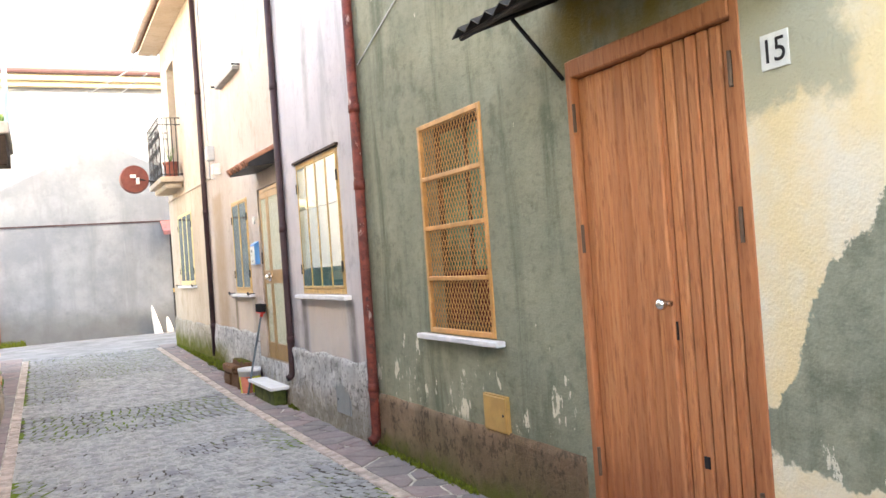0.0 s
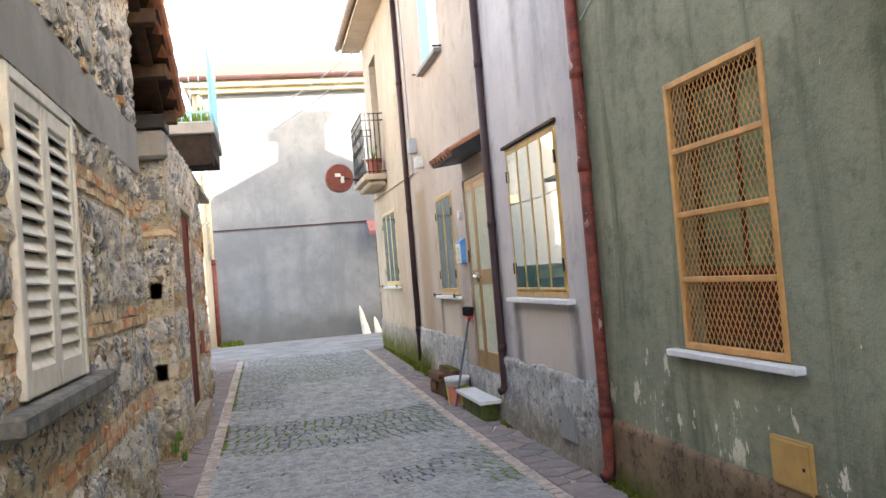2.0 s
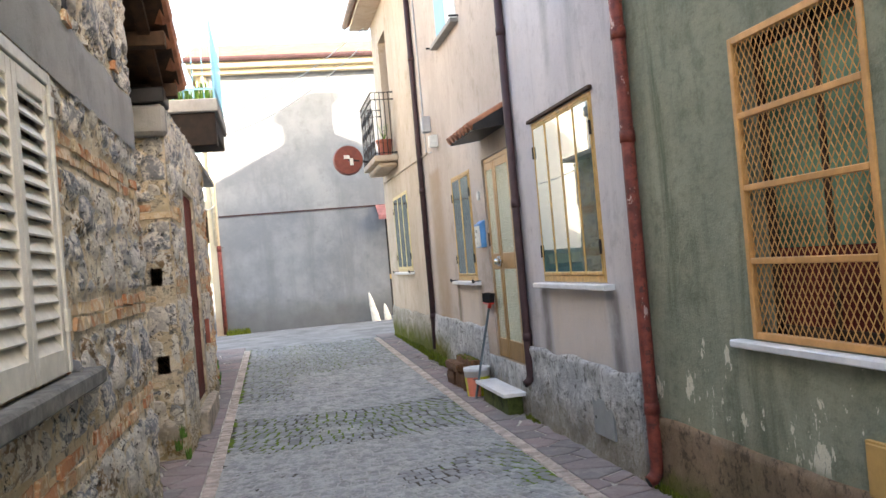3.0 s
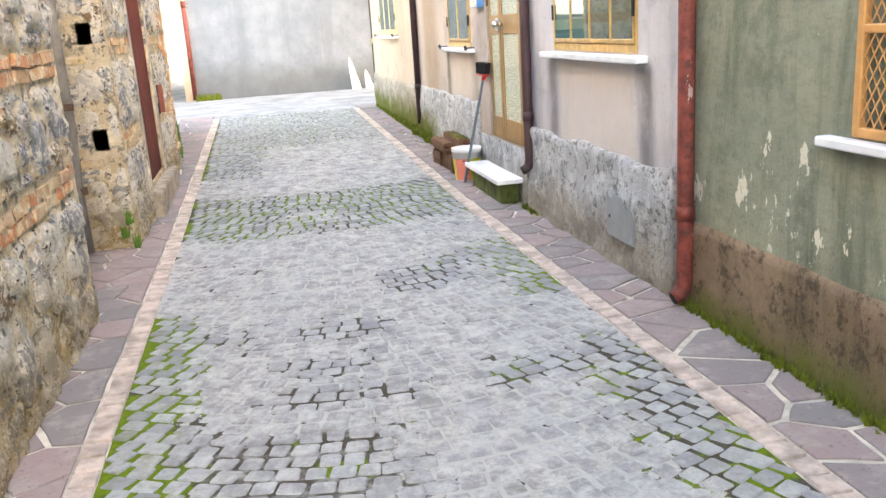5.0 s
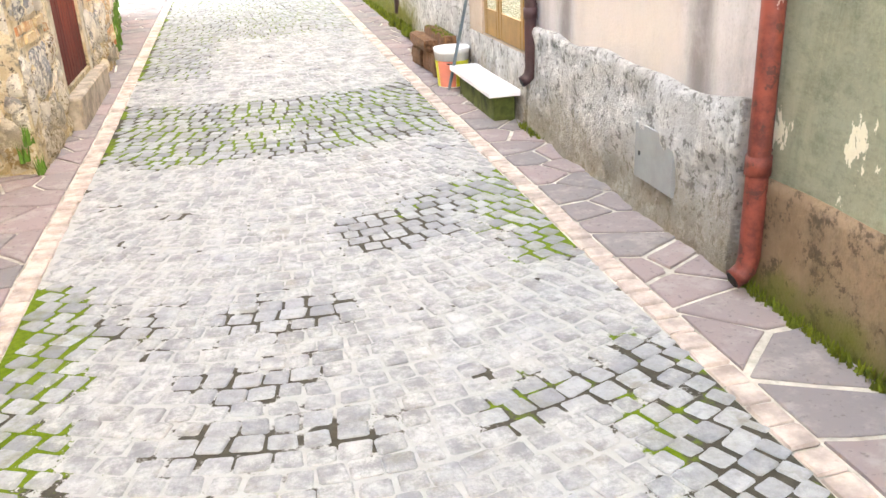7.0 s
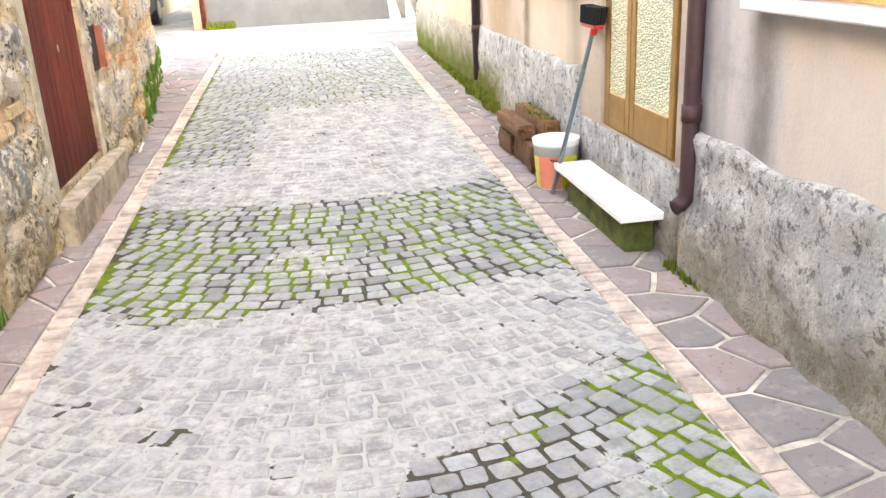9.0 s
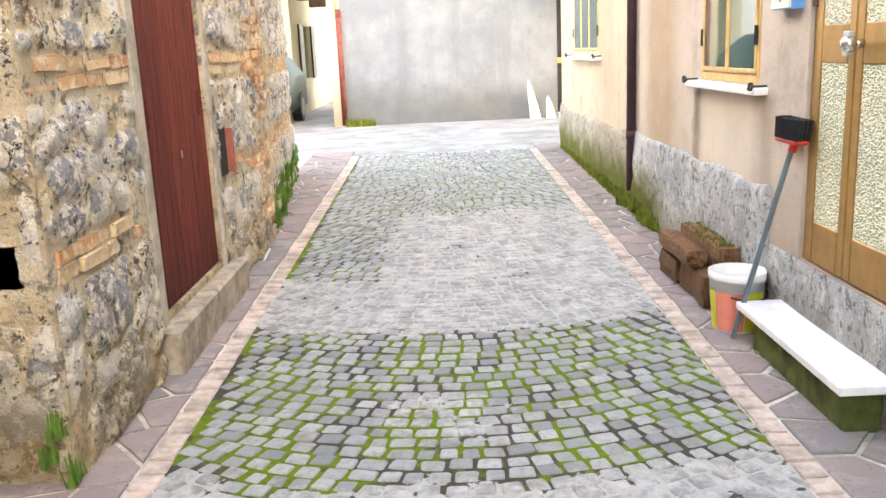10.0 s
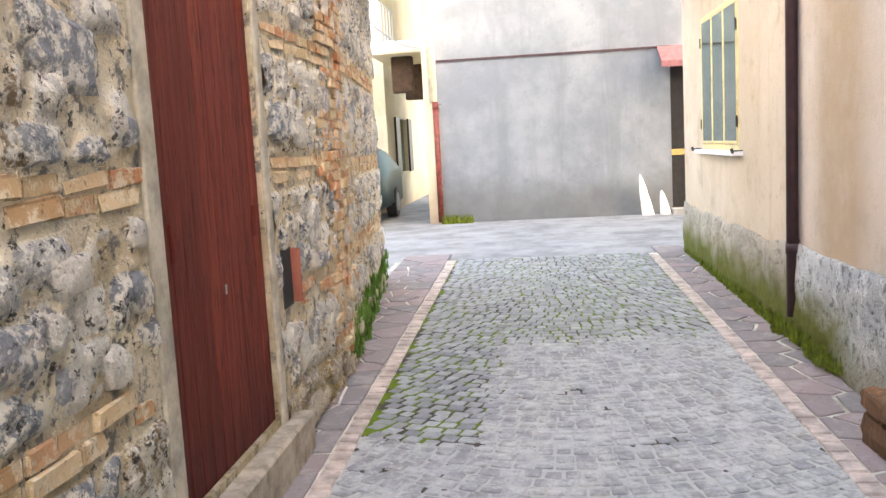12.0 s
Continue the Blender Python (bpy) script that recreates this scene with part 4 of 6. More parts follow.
for y, z in ((10.53, 1.645), (10.57, 1.635), (10.61, 1.645)):
    part("slit", B(2.371, 2.3735, y, y + 0.022, z, z + 0.006), M_BLACK, mb)
for y, z, mat, s in ((13.0, 3.22, M_GREYB, 0.16), (12.58, 2.96, M_WHITE, 0.12)):
    jb = empty("junction_box", "small grey junction box on the rendered wall", "junction box", at=(XR, y, z))
    part("box", B(XR - 0.1, XR, y - s / 2, y + s / 2, z, z + s * 1.3, bevel=0.006), mat, jb)
    part("lid", B(XR - 0.112, XR - 0.1, y - s / 2 + 0.01, y + s / 2 - 0.01, z + 0.01, z + s * 1.3 - 0.01), mat, jb)
cc = whole("doorbell_plate", T([(XR, 10.62, 2.15), (XR - 0.02, 10.62, 2.15)], 0.05, 14), M_WHITE, "round white plate on the wall beside the door", "wall plate")
cab = empty("wall_cable", "thin cables clipped along the wall", "cable", at=(XR, 13.4, 3))
part("cable", T([(XR - 0.012, 13.45, 6.0), (XR - 0.012, 13.4, 4.5), (XR - 0.012, 13.35, 3.0), (XR - 0.012, 13.0, 2.95)], 0.01, 6), M_GREYB, cab)
part("cable", T([(XR - 0.008, 6.55, 3.13), (XR - 0.008, 5.6, 3.42), (XR - 0.008, 4.0, 3.75)], 0.005, 5), M_GREYB, cab)
part("cable", T([(XR - 0.015, 13.3, 2.98), (XR - 0.015, 15.9, 3.02), (XR - 0.015, 18.0, 3.05)], 0.012, 6), M_PEACH, cab)

# ---- bench, bucket, broom, logs ----
be = empty("step_bench", "white marble slab step on a mossy block by the door", "step", at=(2.33, 10.0, 0))
part("slab", B(2.21, 2.437, 9.44, 10.56, 0.175, 0.212, bevel=0.004), M_MARBLE, be)
part("block", B(2.26, 2.41, 9.50, 10.45, -0.01, 0.174, bevel=0.01), simple("mossy_dark_block", (0.075, 0.095, 0.022), 0.95, var=0.6, bump=0.8), be, "dark mossy masonry block")

zb = ground_z(10.72)
bu = empty("paint_bucket", "used white plastic paint bucket with coloured labels", "bucket", at=(2.27, 10.74, zb))


def shell(cx, cy, prof, seg=24, a0=0.0, a1=2 * math.pi, close=True):
    bm = bmesh.new()
    n = seg if close else seg + 1
    rings = [[bm.verts.new((cx + r * math.cos(a0 + (a1 - a0) * k / seg), cy + r * math.sin(a0 + (a1 - a0) * k / seg), z)) for k in range(n)] for r, z in prof]
    for q, w in zip(rings, rings[1:]):
        for k in range(seg):
            bm.faces.new((q[k], q[(k + 1) % n], w[(k + 1) % n], w[k]))
    return bm


bx, by = 2.275, 10.74
part("pail", shell(bx, by, [(0.001, zb + 0.004), (0.115, zb + 0.002), (0.138, zb + 0.27), (0.143, zb + 0.27), (0.143, zb + 0.283), (0.146, zb + 0.31), (0.138, zb + 0.312), (0.132, zb + 0.25), (0.112, zb + 0.02), (0.001, zb + 0.015)]), M_BUCKET, bu, smooth=True)
part("label", shell(bx, by, [(0.1165, zb + 0.01), (0.135, zb + 0.215)], 10, 3.5, 4.7, False), M_PINK, bu, "pink printed label", True)
part("label", shell(bx, by, [(0.1165, zb + 0.01), (0.135, zb + 0.215)], 10, 4.72, 6.0, False), M_LIME, bu, "lime yellow printed label", True)
part("label", shell(bx, by, [(0.1165, zb + 0.01), (0.135, zb + 0.215)], 10, 2.6, 3.48, False), M_LIME, bu, "lime yellow printed label", True)
part("handle", T([(bx + 0.15 * math.cos(a), by + 0.15 * math.sin(a), zb + 0.2 - 0.02 * math.sin((a - 4.2) * 1.5)) for a in [4.2 + 0.2 * k for k in range(11)]], 0.005, 6), M_BLACK, bu)

br = empty("broom", "push broom leaning head up against the door jamb", "broom", at=(2.22, 10.5, 0))
part("pole", T([(2.20, 10.56, 0.02), (2.40, 10.42, 1.0)], 0.013, 10), M_HANDLE, br)
part("ferrule", T([(2.395, 10.423, 0.96), (2.41, 10.415, 1.02)], 0.02, 10), M_RED, br)
hd = bmesh.new()
box(hd, 2.36, 2.425, 10.30, 10.55, 1.00, 1.025, bevel=0.01)
part("head", hd, M_RED, br, "red plastic head")
bb = bmesh.new()
for i in range(13):
    for j in range(4):
        x, y = 2.368 + j * 0.016, 10.31 + i * 0.019
        tube(bb, [(x, y, 1.02), (x + random.uniform(-0.012, 0.012), y + (i - 6) * 0.003 + random.uniform(-0.01, 0.01), 1.115)], 0.011, 4, 0.013)
part("bristles", bb, M_BRISTLE, br)


def timber(x0, x1, y0, y1, z0, z1, lab, seed, mossy=False):
    """A rough old squared timber with split faces."""
    d = empty("firewood_timber", lab, "timber", "firewood beside the bucket", at=((x0 + x1) / 2, (y0 + y1) / 2, z0))
    bm = B(x0, x1, y0, y1, z0, z1)
    bmesh.ops.subdivide_edges(bm, edges=[e for e in bm.edges if abs(e.verts[0].co.y - e.verts[1].co.y) > 0.1], cuts=9)
    bmesh.ops.subdivide_edges(bm, edges=[e for e in bm.edges if abs(e.verts[0].co.y - e.verts[1].co.y) < 0.01], cuts=3, use_grid_fill=True)
    mid = Vector(((x0 + x1) / 2, (y0 + y1) / 2, (z0 + z1) / 2))
    for v in bm.verts:
        q = Vector((v.co.x * 22, v.co.y * 6, v.co.z * 22 + seed * 5))
        r = v.co - mid
        corner = min(abs(r.x) / (x1 - x0), abs(r.z) / (z1 - z0)) * 2
        k = 1 + noise.noise(q) * 0.16 + noise.noise(q * 3.1) * 0.08 - 0.13 * corner
        v.co = Vector((mid.x + r.x * k, v.co.y + noise.noise(q * 2) * 0.03, max(mid.z + r.z * k, z0 + 0.001)))
    part("wood", bm, M_LOG, d)
    if mossy:
        top = bmesh.new()
        for k in range(260):
            px, py = random.uniform(x0 + 0.01, x1 - 0.01), random.uniform(y0 + 0.02, y1 - 0.02)
            a = random.uniform(0, 6.283)
            c, t = 0.012 * math.cos(a), 0.012 * math.sin(a)
            top.faces.new([top.verts.new(p) for p in ((px - c, py - t, z1 - 0.02), (px + c, py + t, z1 - 0.02), (px, py, z1 + random.uniform(0.0, 0.015)))])
        part("moss", top, M_MOSS, d, "olive moss on its top")


zl = ground_z(11.4)
timber(2.19, 2.30, 11.03, 11.48, zl, zl + 0.19, "dark squared timber lying along the kerb", 1)
timber(2.305, 2.40, 11.02, 11.72, zl, zl + 0.2, "brown squared timber lying against the wall", 2)
timber(2.16, 2.29, 11.50, 11.86, zl, zl + 0.17, "short split brown timber at the pile's end", 3)
timber(2.28, 2.40, 11.06, 11.80, zl + 0.195, zl + 0.335, "long weathered timber with moss on its top", 4, True)
timber(2.15, 2.275, 11.22, 11.84, zl + 0.185, zl + 0.285, "rough reddish brown timber lying on top", 5)

# ---- round traffic mirror seen from behind ----
mir = empty("traffic_mirror", "round red-brown back of a traffic mirror on an arm", "traffic mirror", at=(XR, 17.0, 3.4))
part("disc", T([(1.70, 16.96, 3.42), (1.70, 16.98, 3.42), (1.70, 17.02, 3.42), (1.70, 17.06, 3.42)], 0.25, 30, 0.27), M_SIGNBACK, mir, smooth=False)
part("arm", T([(1.70, 16.95, 3.42), (2.05, 17.0, 3.36), (XR, 17.2, 3.36)], 0.02, 8), M_BLACK, mir)
part("clamp", B(1.62, 1.72, 16.93, 16.965, 3.44, 3.50), M_WHITE, mir)
part("clamp", B(1.72, 1.78, 16.93, 16.965, 3.32, 3.44), M_WHITE, mir)

# ---- far house across the lane's end ----
zf = 0.15
tagged(part("wall_far", wall_bm("y", 23.0, 23.35, -1.21, 12, -0.1, 6.4, [(3.06, 4.0, 0.2, 2.72)]), M_FAR), "grey rendered blank wall across the end", "wall", kind="structure")
fh = empty("far_house_trim", "cornice and tiled roof of the far house", "roof", kind="structure", at=(0, 23, 6.4))
part("cornice", B(-1.3, 12.1, 22.8, 23.4, 6.40, 6.52, bevel=0.02), M_CREAM, fh)
part("cornice", B(-1.4, 12.2, 22.65, 23.4, 6.52, 6.70, bevel=0.03), M_CREAM, fh)
part("gutter", T([(-1.45, 22.6, 6.72), (12.2, 22.6, 6.72)], 0.07, 8), M_PIPE2, fh)
bm = bmesh.new()
v = [bm.verts.new(p) for p in ((-1.45, 22.6, 6.76), (12.2, 22.6, 6.76), (12.2, 27, 8.2), (-1.45, 27, 8.2), (12.2, 31.4, 6.76), (-1.45, 31.4, 6.76))]
bm.faces.new((v[0], v[1], v[2], v[3])), bm.faces.new((v[3], v[2], v[4], v[5])), bm.faces.new((v[0], v[3], v[5])), bm.faces.new((v[1], v[2], v[4])), bm.faces.new((v[0], v[1], v[4], v[5]))
part("roof", bm, M_TILE, fh)
whole("wall_ledge", B(-0.95, 3.06, 22.975, 22.998, 2.98, 3.015), M_PIPE2, "thin dark string line along the far wall", "ledge", kind="structure")
drainpipe("drainpipe", 22.93, -1.0, 0.05, 0.17, 2.3, M_PIPE1, "lower red length of the far wall's drainpipe", (2.2,), False)
drainpipe("drainpipe", 22.93, -1.06, 0.045, 2.3, 6.6, simple("cream_pipe", (0.6, 0.55, 0.42), 0.5), "upper cream length of the far wall's drainpipe", (4.2,), False)
fd = empty("far_door", "dark doorway with a wooden door in the far wall", "door", at=(3.5, 23, 0.2))
part("leaf", B(3.06, 4.0, 23.12, 23.17, 0.2, 2.72), M_BLACK, fd)
part("rail", B(3.06, 4.0, 23.09, 23.13, 1.15, 1.25), M_YELLOW, fd)
part("threshold", B(3.02, 4.05, 22.7, 23.0, 0.1, 0.24, bevel=0.01), M_CEMENT, fd)
fa = empty("far_awning", "small faded red awning above the doorway", "awning", at=(3.3, 23, 2.9))
bm = bmesh.new()
v = [bm.verts.new(p) for p in ((2.85, 22.45, 2.72), (4.2, 22.45, 2.72), (4.2, 23, 3.02), (2.85, 23, 3.02), (2.85, 22.45, 2.62), (4.2, 22.45, 2.62), (4.2, 23, 2.98), (2.85, 23, 2.98))]
for q in ((0, 1, 2, 3), (4, 5, 6, 7), (0, 1, 5, 4), (1, 2, 6, 5), (2, 3, 7, 6), (3, 0, 4, 7)):
    bm.faces.new([v[k] for k in q])
part("canvas", bm, simple("faded_red_canvas", (0.3, 0.13, 0.125), 0.8), fa)


# white cones stand in for two slivers of sunlight on the far wall
def sun_patch_cone(x, y, h, w, lean):
    bm = bmesh.new()
    rings = []
    for i in range(9):
        t = i / 8
        r = w * (1 - t) ** 0.6 + 0.006
        rings.append([bm.verts.new((x + lean * t + r * math.cos(a * 0.785) * (1 + 0.1 * noise.noise((i, a, x))), y + 0.6 * r * math.sin(a * 0.785), zf - 0.01 + h * t)) for a in range(8)])
    for q, s in zip(rings, rings[1:]):
        for k in range(8):
            bm.faces.new((q[k], q[(k + 1) % 8], s[(k + 1) % 8], s[k]))
    bm.faces.new(rings[-1])
    return whole("sun_patch_cone", bm, simple("sun_patch_white", (0.8, 0.77, 0.68), 0.8), "pale pointed cone standing in for a sun patch at the wall's foot", "guard stone", "guard stones by the far door", smooth=True)


sun_patch_cone(2.62, 22.85, 0.72, 0.10, -0.13)
sun_patch_cone(2.92, 22.85, 0.42, 0.09, -0.07)

# ---- cream house down the side street ----
tagged(part("wall_cream", wall_bm("x", -1.21, -0.9, 23.36, 29.0, -0.1, 6.4), M_CREAM), "cream yellow rendered side of the far house", "wall", kind="structure")
tagged(part("wall_corner", B(-1.21, -0.97, 22.99, 23.0, -0.1, 6.4), M_CREAM), "cream painted corner strip of the far house", "wall", kind="structure")
SW = (27.6, 28.9, 0.95, 2.2)
tagged(part("wall_side_street", wall_bm("x", -2.7, -2.4, 26.0, 36.0, -0.1, 5.6, [SW]), M_CREAM), "cream rendered house along the side street", "wall", kind="structure")
tagged(part("wall_side_end", wall_bm("y", 26.0, 26.3, -9.0, -2.7, -0.1, 5.6), M_WHITE), "sunlit white end wall of the side-street house", "wall", kind="structure")
cw = empty("window_6", "side window with dark open shutters", "window", kind="structure", at=(-2.4, 28.2, 1))
part("pane", B(-2.5, -2.48, 27.6, 28.9, 0.95, 2.2), M_GLASS, cw)
for y in (27.0, 28.95):
    part("shutter", B(-2.395, -2.35, y, y + 0.56, 0.93, 2.22, bevel=0.005), M_BLACK, cw)
cb = empty("side_balcony", "concrete balcony slab with brackets on the cream house", "balcony", at=(-1.6, 24.5, 3.3))
part("slab", B(-2.25, -1.215, 23.4, 26.4, 3.22, 3.45, bevel=0.02), M_CREAM, cb)
part("bracket", B(-1.9, -1.5, 23.9, 24.1, 2.55, 3.22, bevel=0.02), M_BEAM, cb)
part("bracket", B(-1.9, -1.215, 25.6, 25.8, 2.5, 3.22, bevel=0.02), M_BEAM, cb)
for k in range(9):
    part("baluster", T([(-2.2, 23.45 + 0.36 * k, 3.45), (-2.2, 23.45 + 0.36 * k, 4.4)], 0.015, 6), M_GREYB, cb)
part("rail", T([(-2.2, 23.4, 4.4), (-2.2, 26.4, 4.4)], 0.02, 6), M_GREYB, cb)


def car(x, y):
    d = empty("parked_car", "dark teal car parked in the side street", "car", at=(x, y, zf))
    bm = bmesh.new()
    prof = ((0.0, 0.25), (0.02, 0.65), (0.95, 0.88), (1.6, 1.35), (3.0, 1.38), (3.9, 0.95), (4.1, 0.85), (4.1, 0.25))
    a, b = [[bm.verts.new((x + s * (0.80 - (0.16 if pz > 1 else 0)), y + py, zf + pz)) for py, pz in prof] for s in (-1, 1)]
    bm.faces.new(a), bm.faces.new(b)
    for k in range(8):
        bm.faces.new((a[k], a[(k + 1) % 8], b[(k + 1) % 8], b[k]))
    bmesh.ops.bevel(bm, geom=bm.edges[:], offset=0.06, segments=2, affect="EDGES")
    part("body", bm, M_CARB, d, smooth=True)
    part("windscreen", B(x - 0.55, x + 0.55, y + 1.12, y + 1.16, zf + 0.95, zf + 1.25), M_GLASS, d)
    for s in (-1, 1):
        for py in (0.8, 3.2):
            w = part("wheel", T([(x + s * 0.62, y + py, zf + 0.3), (x + s * 0.82, y + py, zf + 0.3)], 0.3, 18), M_BLACK, d)
            part("rim", T([(x + s * 0.81, y + py, zf + 0.3), (x + s * 0.83, y + py, zf + 0.3)], 0.19, 14), M_PLATE, w)
        part("headlight", B(x + s * 0.6 - 0.12, x + s * 0.6 + 0.12, y - 0.01, y + 0.05, zf + 0.55, zf + 0.68, bevel=0.01), M_CHROME, d)


car(-2.9, 21.7)

# ---- left houses: rubble masonry ----
XL = -0.62
YG, ZG, PITCH = 9.6, 3.12, 0.45     # low end of the verge
SHW = (4.36, 5.40, 1.19, 2.38)


def gable_top(y):
    return ZG + (YG - y) * PITCH if y > 3.0 else ZG + (YG - 3.0) * PITCH - (3.0 - y) * PITCH


# house cut off out of view at y=2 so skylight reaches the right wall
wallA = wall_bm("x", XL - 0.4, XL, 2.0, 7.72, -0.1, 2.75, [SHW])
tops = [[wallA.verts.new((x, y, z)) for x in (XL - 0.4, XL)] for y, z in ((2.0, 2.75), (2.0, gable_top(2.0)), (3.0, gable_top(3.0)), (7.72, gable_top(7.72)), (7.72, 2.75))]
wallA.faces.new([t[0] for t in tops]), wallA.faces.new([t[1] for t in tops])
for k in range(5):
    a, b = tops[k], tops[(k + 1) % 5]
    wallA.faces.new((a[0], a[1], b[1], b[0]))
WALL_A = tagged(part("wall_rubble", wallA, M_MORTAR), "old rubble stone wall with brick courses and crumbling mortar", "wall", kind="structure")
tagged(part("wall_recess", B(-1.4, -1.0, 7.72, 9.4, -0.1, 4.0), M_MORTAR), "rubble wall set back behind the drainpipe", "wall", kind="structure")
tagged(part("lintel_band", rough_face(XL, -0.02, 1.0, 7.70, 2.40, 2.74, 0.08, 0.006, 9, 0.03), M_CEMENT), "grey cement lintel band above the shutters", "lintel", kind="structure")

RD = (10.53, 11.67, 0.27, 2.42)
bB = wall_bm("x", -1.0, -0.60, 9.4, 13.2, -0.1, 3.05, [RD])
WALL_B = tagged(part("wall_rubble_door", bB, M_MORTAR), "rubble stone wall with brick courses round a red door", "wall", kind="structure")
bm = bmesh.new()
a, b = [[bm.verts.new((x, y, z)) for x, y in ((-0.60, 13.2), (-0.98, 16.8), (-1.4, 16.8), (-1.0, 13.2))] for z in (-0.1, 3.05)]
bm.faces.new(a), bm.faces.new(b)
for k in range(4):
    bm.faces.new((a[k], a[(k + 1) % 4], b[(k + 1) % 4], b[k]))
WALL_C = tagged(part("wall_rubble_end", bm, M_MORTAR), "crumbling brick and stone end of the old wall", "wall", kind="structure")
tagged(part("wall_left_rear", wall_bm("x", -6.4, -6.1, 2.0, 16.8, -0.1, 4.6), M_MORTAR), "plain rear wall of the old houses", "wall", kind="structure")
tagged(part("wall_left_start", wall_bm("y", 2.0, 2.3, -6.1, XL - 0.4, -0.1, 5.6), M_MORTAR), "unseen plain side wall added where the old house is cut off", "wall", kind="structure")
# unseen wall, its height set to hold back skylight
tagged(part("wall_yard", wall_bm("x", XL - 0.3, XL, -6, 2.0, -0.1, 2.3), M_MORTAR), "unseen low wall added to limit skylight at the lane's start", "wall", kind="structure")
tagged(part("wall_left_end", wall_bm("y", 16.5, 16.8, -6.1, -1.4, -0.1, 4.0), M_MORTAR), "plain end wall of the old houses", "wall", kind="structure")
# unseen, kept low so the sky lights the lane from behind
tagged(part("wall_street_end", wall_bm("y", -6.3, -6.0, XL - 0.3, 9.9, -0.1, 2.6), M_BEIGE), "unseen plain wall added to close the street behind", "wall", kind="structure")
# upper storey, pale and set back, behind the blue balcony
tagged(part("wall_upper", wall_bm("x", -1.5, -1.05, 10.6, 16.2, 3.05, 6.4, [(12.7, 13.5, 3.6, 5.6)]), M_WHITE), "white rendered upper storey behind the balcony", "wall", kind="structure")
tagged(part("wall_upper_side", wall_bm("y", 10.6, 10.9, -6.0, -1.5, 3.05, 6.4), M_WHITE), "white rendered side of the upper storey", "wall", kind="structure")
ud = whole("upper_door", B(-1.3, -1.25, 12.7, 13.5, 3.6, 5.6), M_BEAM, "brown wooden balcony door of the upper storey", "door")
tagged(part("floor_left", B(-6.0, -0.62, 9.4, 16.5, 3.05, 3.12), M_CEMENT), "cement slab over the ground floor", "floor", kind="structure")

# verge of the stone gable: sloping boards, purlin ends, tiles
vg = empty("gable_verge", "overhanging tiled verge on dark weathered rafters", "roof", kind="structure", at=(XL, 7, 3.6))


def sloped(x0, x1, ya, yb, d0, d1):
    bm = bmesh.new()
    vs = [bm.verts.new((x, y, gable_top(y) + d)) for y in (ya, yb) for x, d in ((x0, d0), (x1, d0), (x1, d1), (x0, d1))]
    for q in ((0, 1, 2, 3), (4, 5, 6, 7), (0, 1, 5, 4), (1, 2, 6, 5), (2, 3, 7, 6), (3, 0, 4, 7)):
        bm.faces.new([vs[k] for k in q])
    return bm


part("deck", sloped(-1.6, -0.44, 3.0, 9.55, 0.06, 0.10), M_BEAM, vg)
part("deck", sloped(-1.6, -0.44, 1.8, 3.0, 0.06, 0.10), M_BEAM, vg)
part("wall_plate", sloped(-0.66, -0.57, 3.0, 9.5, -0.02, 0.06), M_BEAM, vg)
for k in range(9):
    y = 9.45 - k * 0.62
    part("purlin", B(-1.2, -0.46, y - 0.06, y + 0.06, gable_top(y) - 0.08, gable_top(y) + 0.04, bevel=0.008), M_BEAM, vg)
for k in range(24):
    y = 9.6 - k * 0.27
    part("tile", T([(-0.47, y, gable_top(y) + 0.13), (-0.47, y - 0.3, gable_top(y - 0.3) + 0.16)], 0.085, 8, 0.07), M_TILE, vg)
    part("tile", T([(-0.62, y, gable_top(y) + 0.13), (-0.62, y - 0.3, gable_top(y - 0.3) + 0.16)], 0.085, 8, 0.07), M_TILE, vg)
part("roof_cover", sloped(-6.2, -1.58, 1.8, 3.0, 0.06, 0.2), M_TILE, vg)
part("roof_cover", sloped(-6.2, -1.58, 3.0, 9.6, 0.06, 0.2), M_TILE, vg)

# corbel on the pier and wooden block under the verge
co = whole("corbel", B(-0.86, -0.56, 9.22, 9.4, 2.76, 3.02, bevel=0.03), M_CEMENT, "rough cement corbel at the top of the pier", "corbel", kind="structure")
whole("beam_end", B(-0.9, -0.55, 9.2, 9.6, 3.03, 3.16, bevel=0.01), M_BLACK, "black beam end under the verge", "beam", kind="structure")
# holes are not cut: near-black plates paint their shade
for z in (0.74, 1.49):
    whole("putlog_hole", B(-0.80, -0.69, 9.385, 9.398, z, z + 0.15), M_DARK, "square putlog hole in the pier, its shade a near-black plate", "hole", kind="structure")
lp = empty("drainpipe", "old grey zinc downpipe in the recess", "drainpipe", at=(-0.93, 9.25, 0))
part("pipe", T([(-0.93, 9.28, 3.2), (-0.93, 9.28, 0.9), (-0.95, 9.26, 0.5), (-0.93, 9.2, 0.03)], 0.05, 12), M_PIPE3, lp, smooth=True)
for z in (0.45, 1.05, 2.2):
    part("collar", T([(-0.935, 9.28, z), (-0.935, 9.28, z + 0.05)], 0.06, 12), M_RUST, lp)

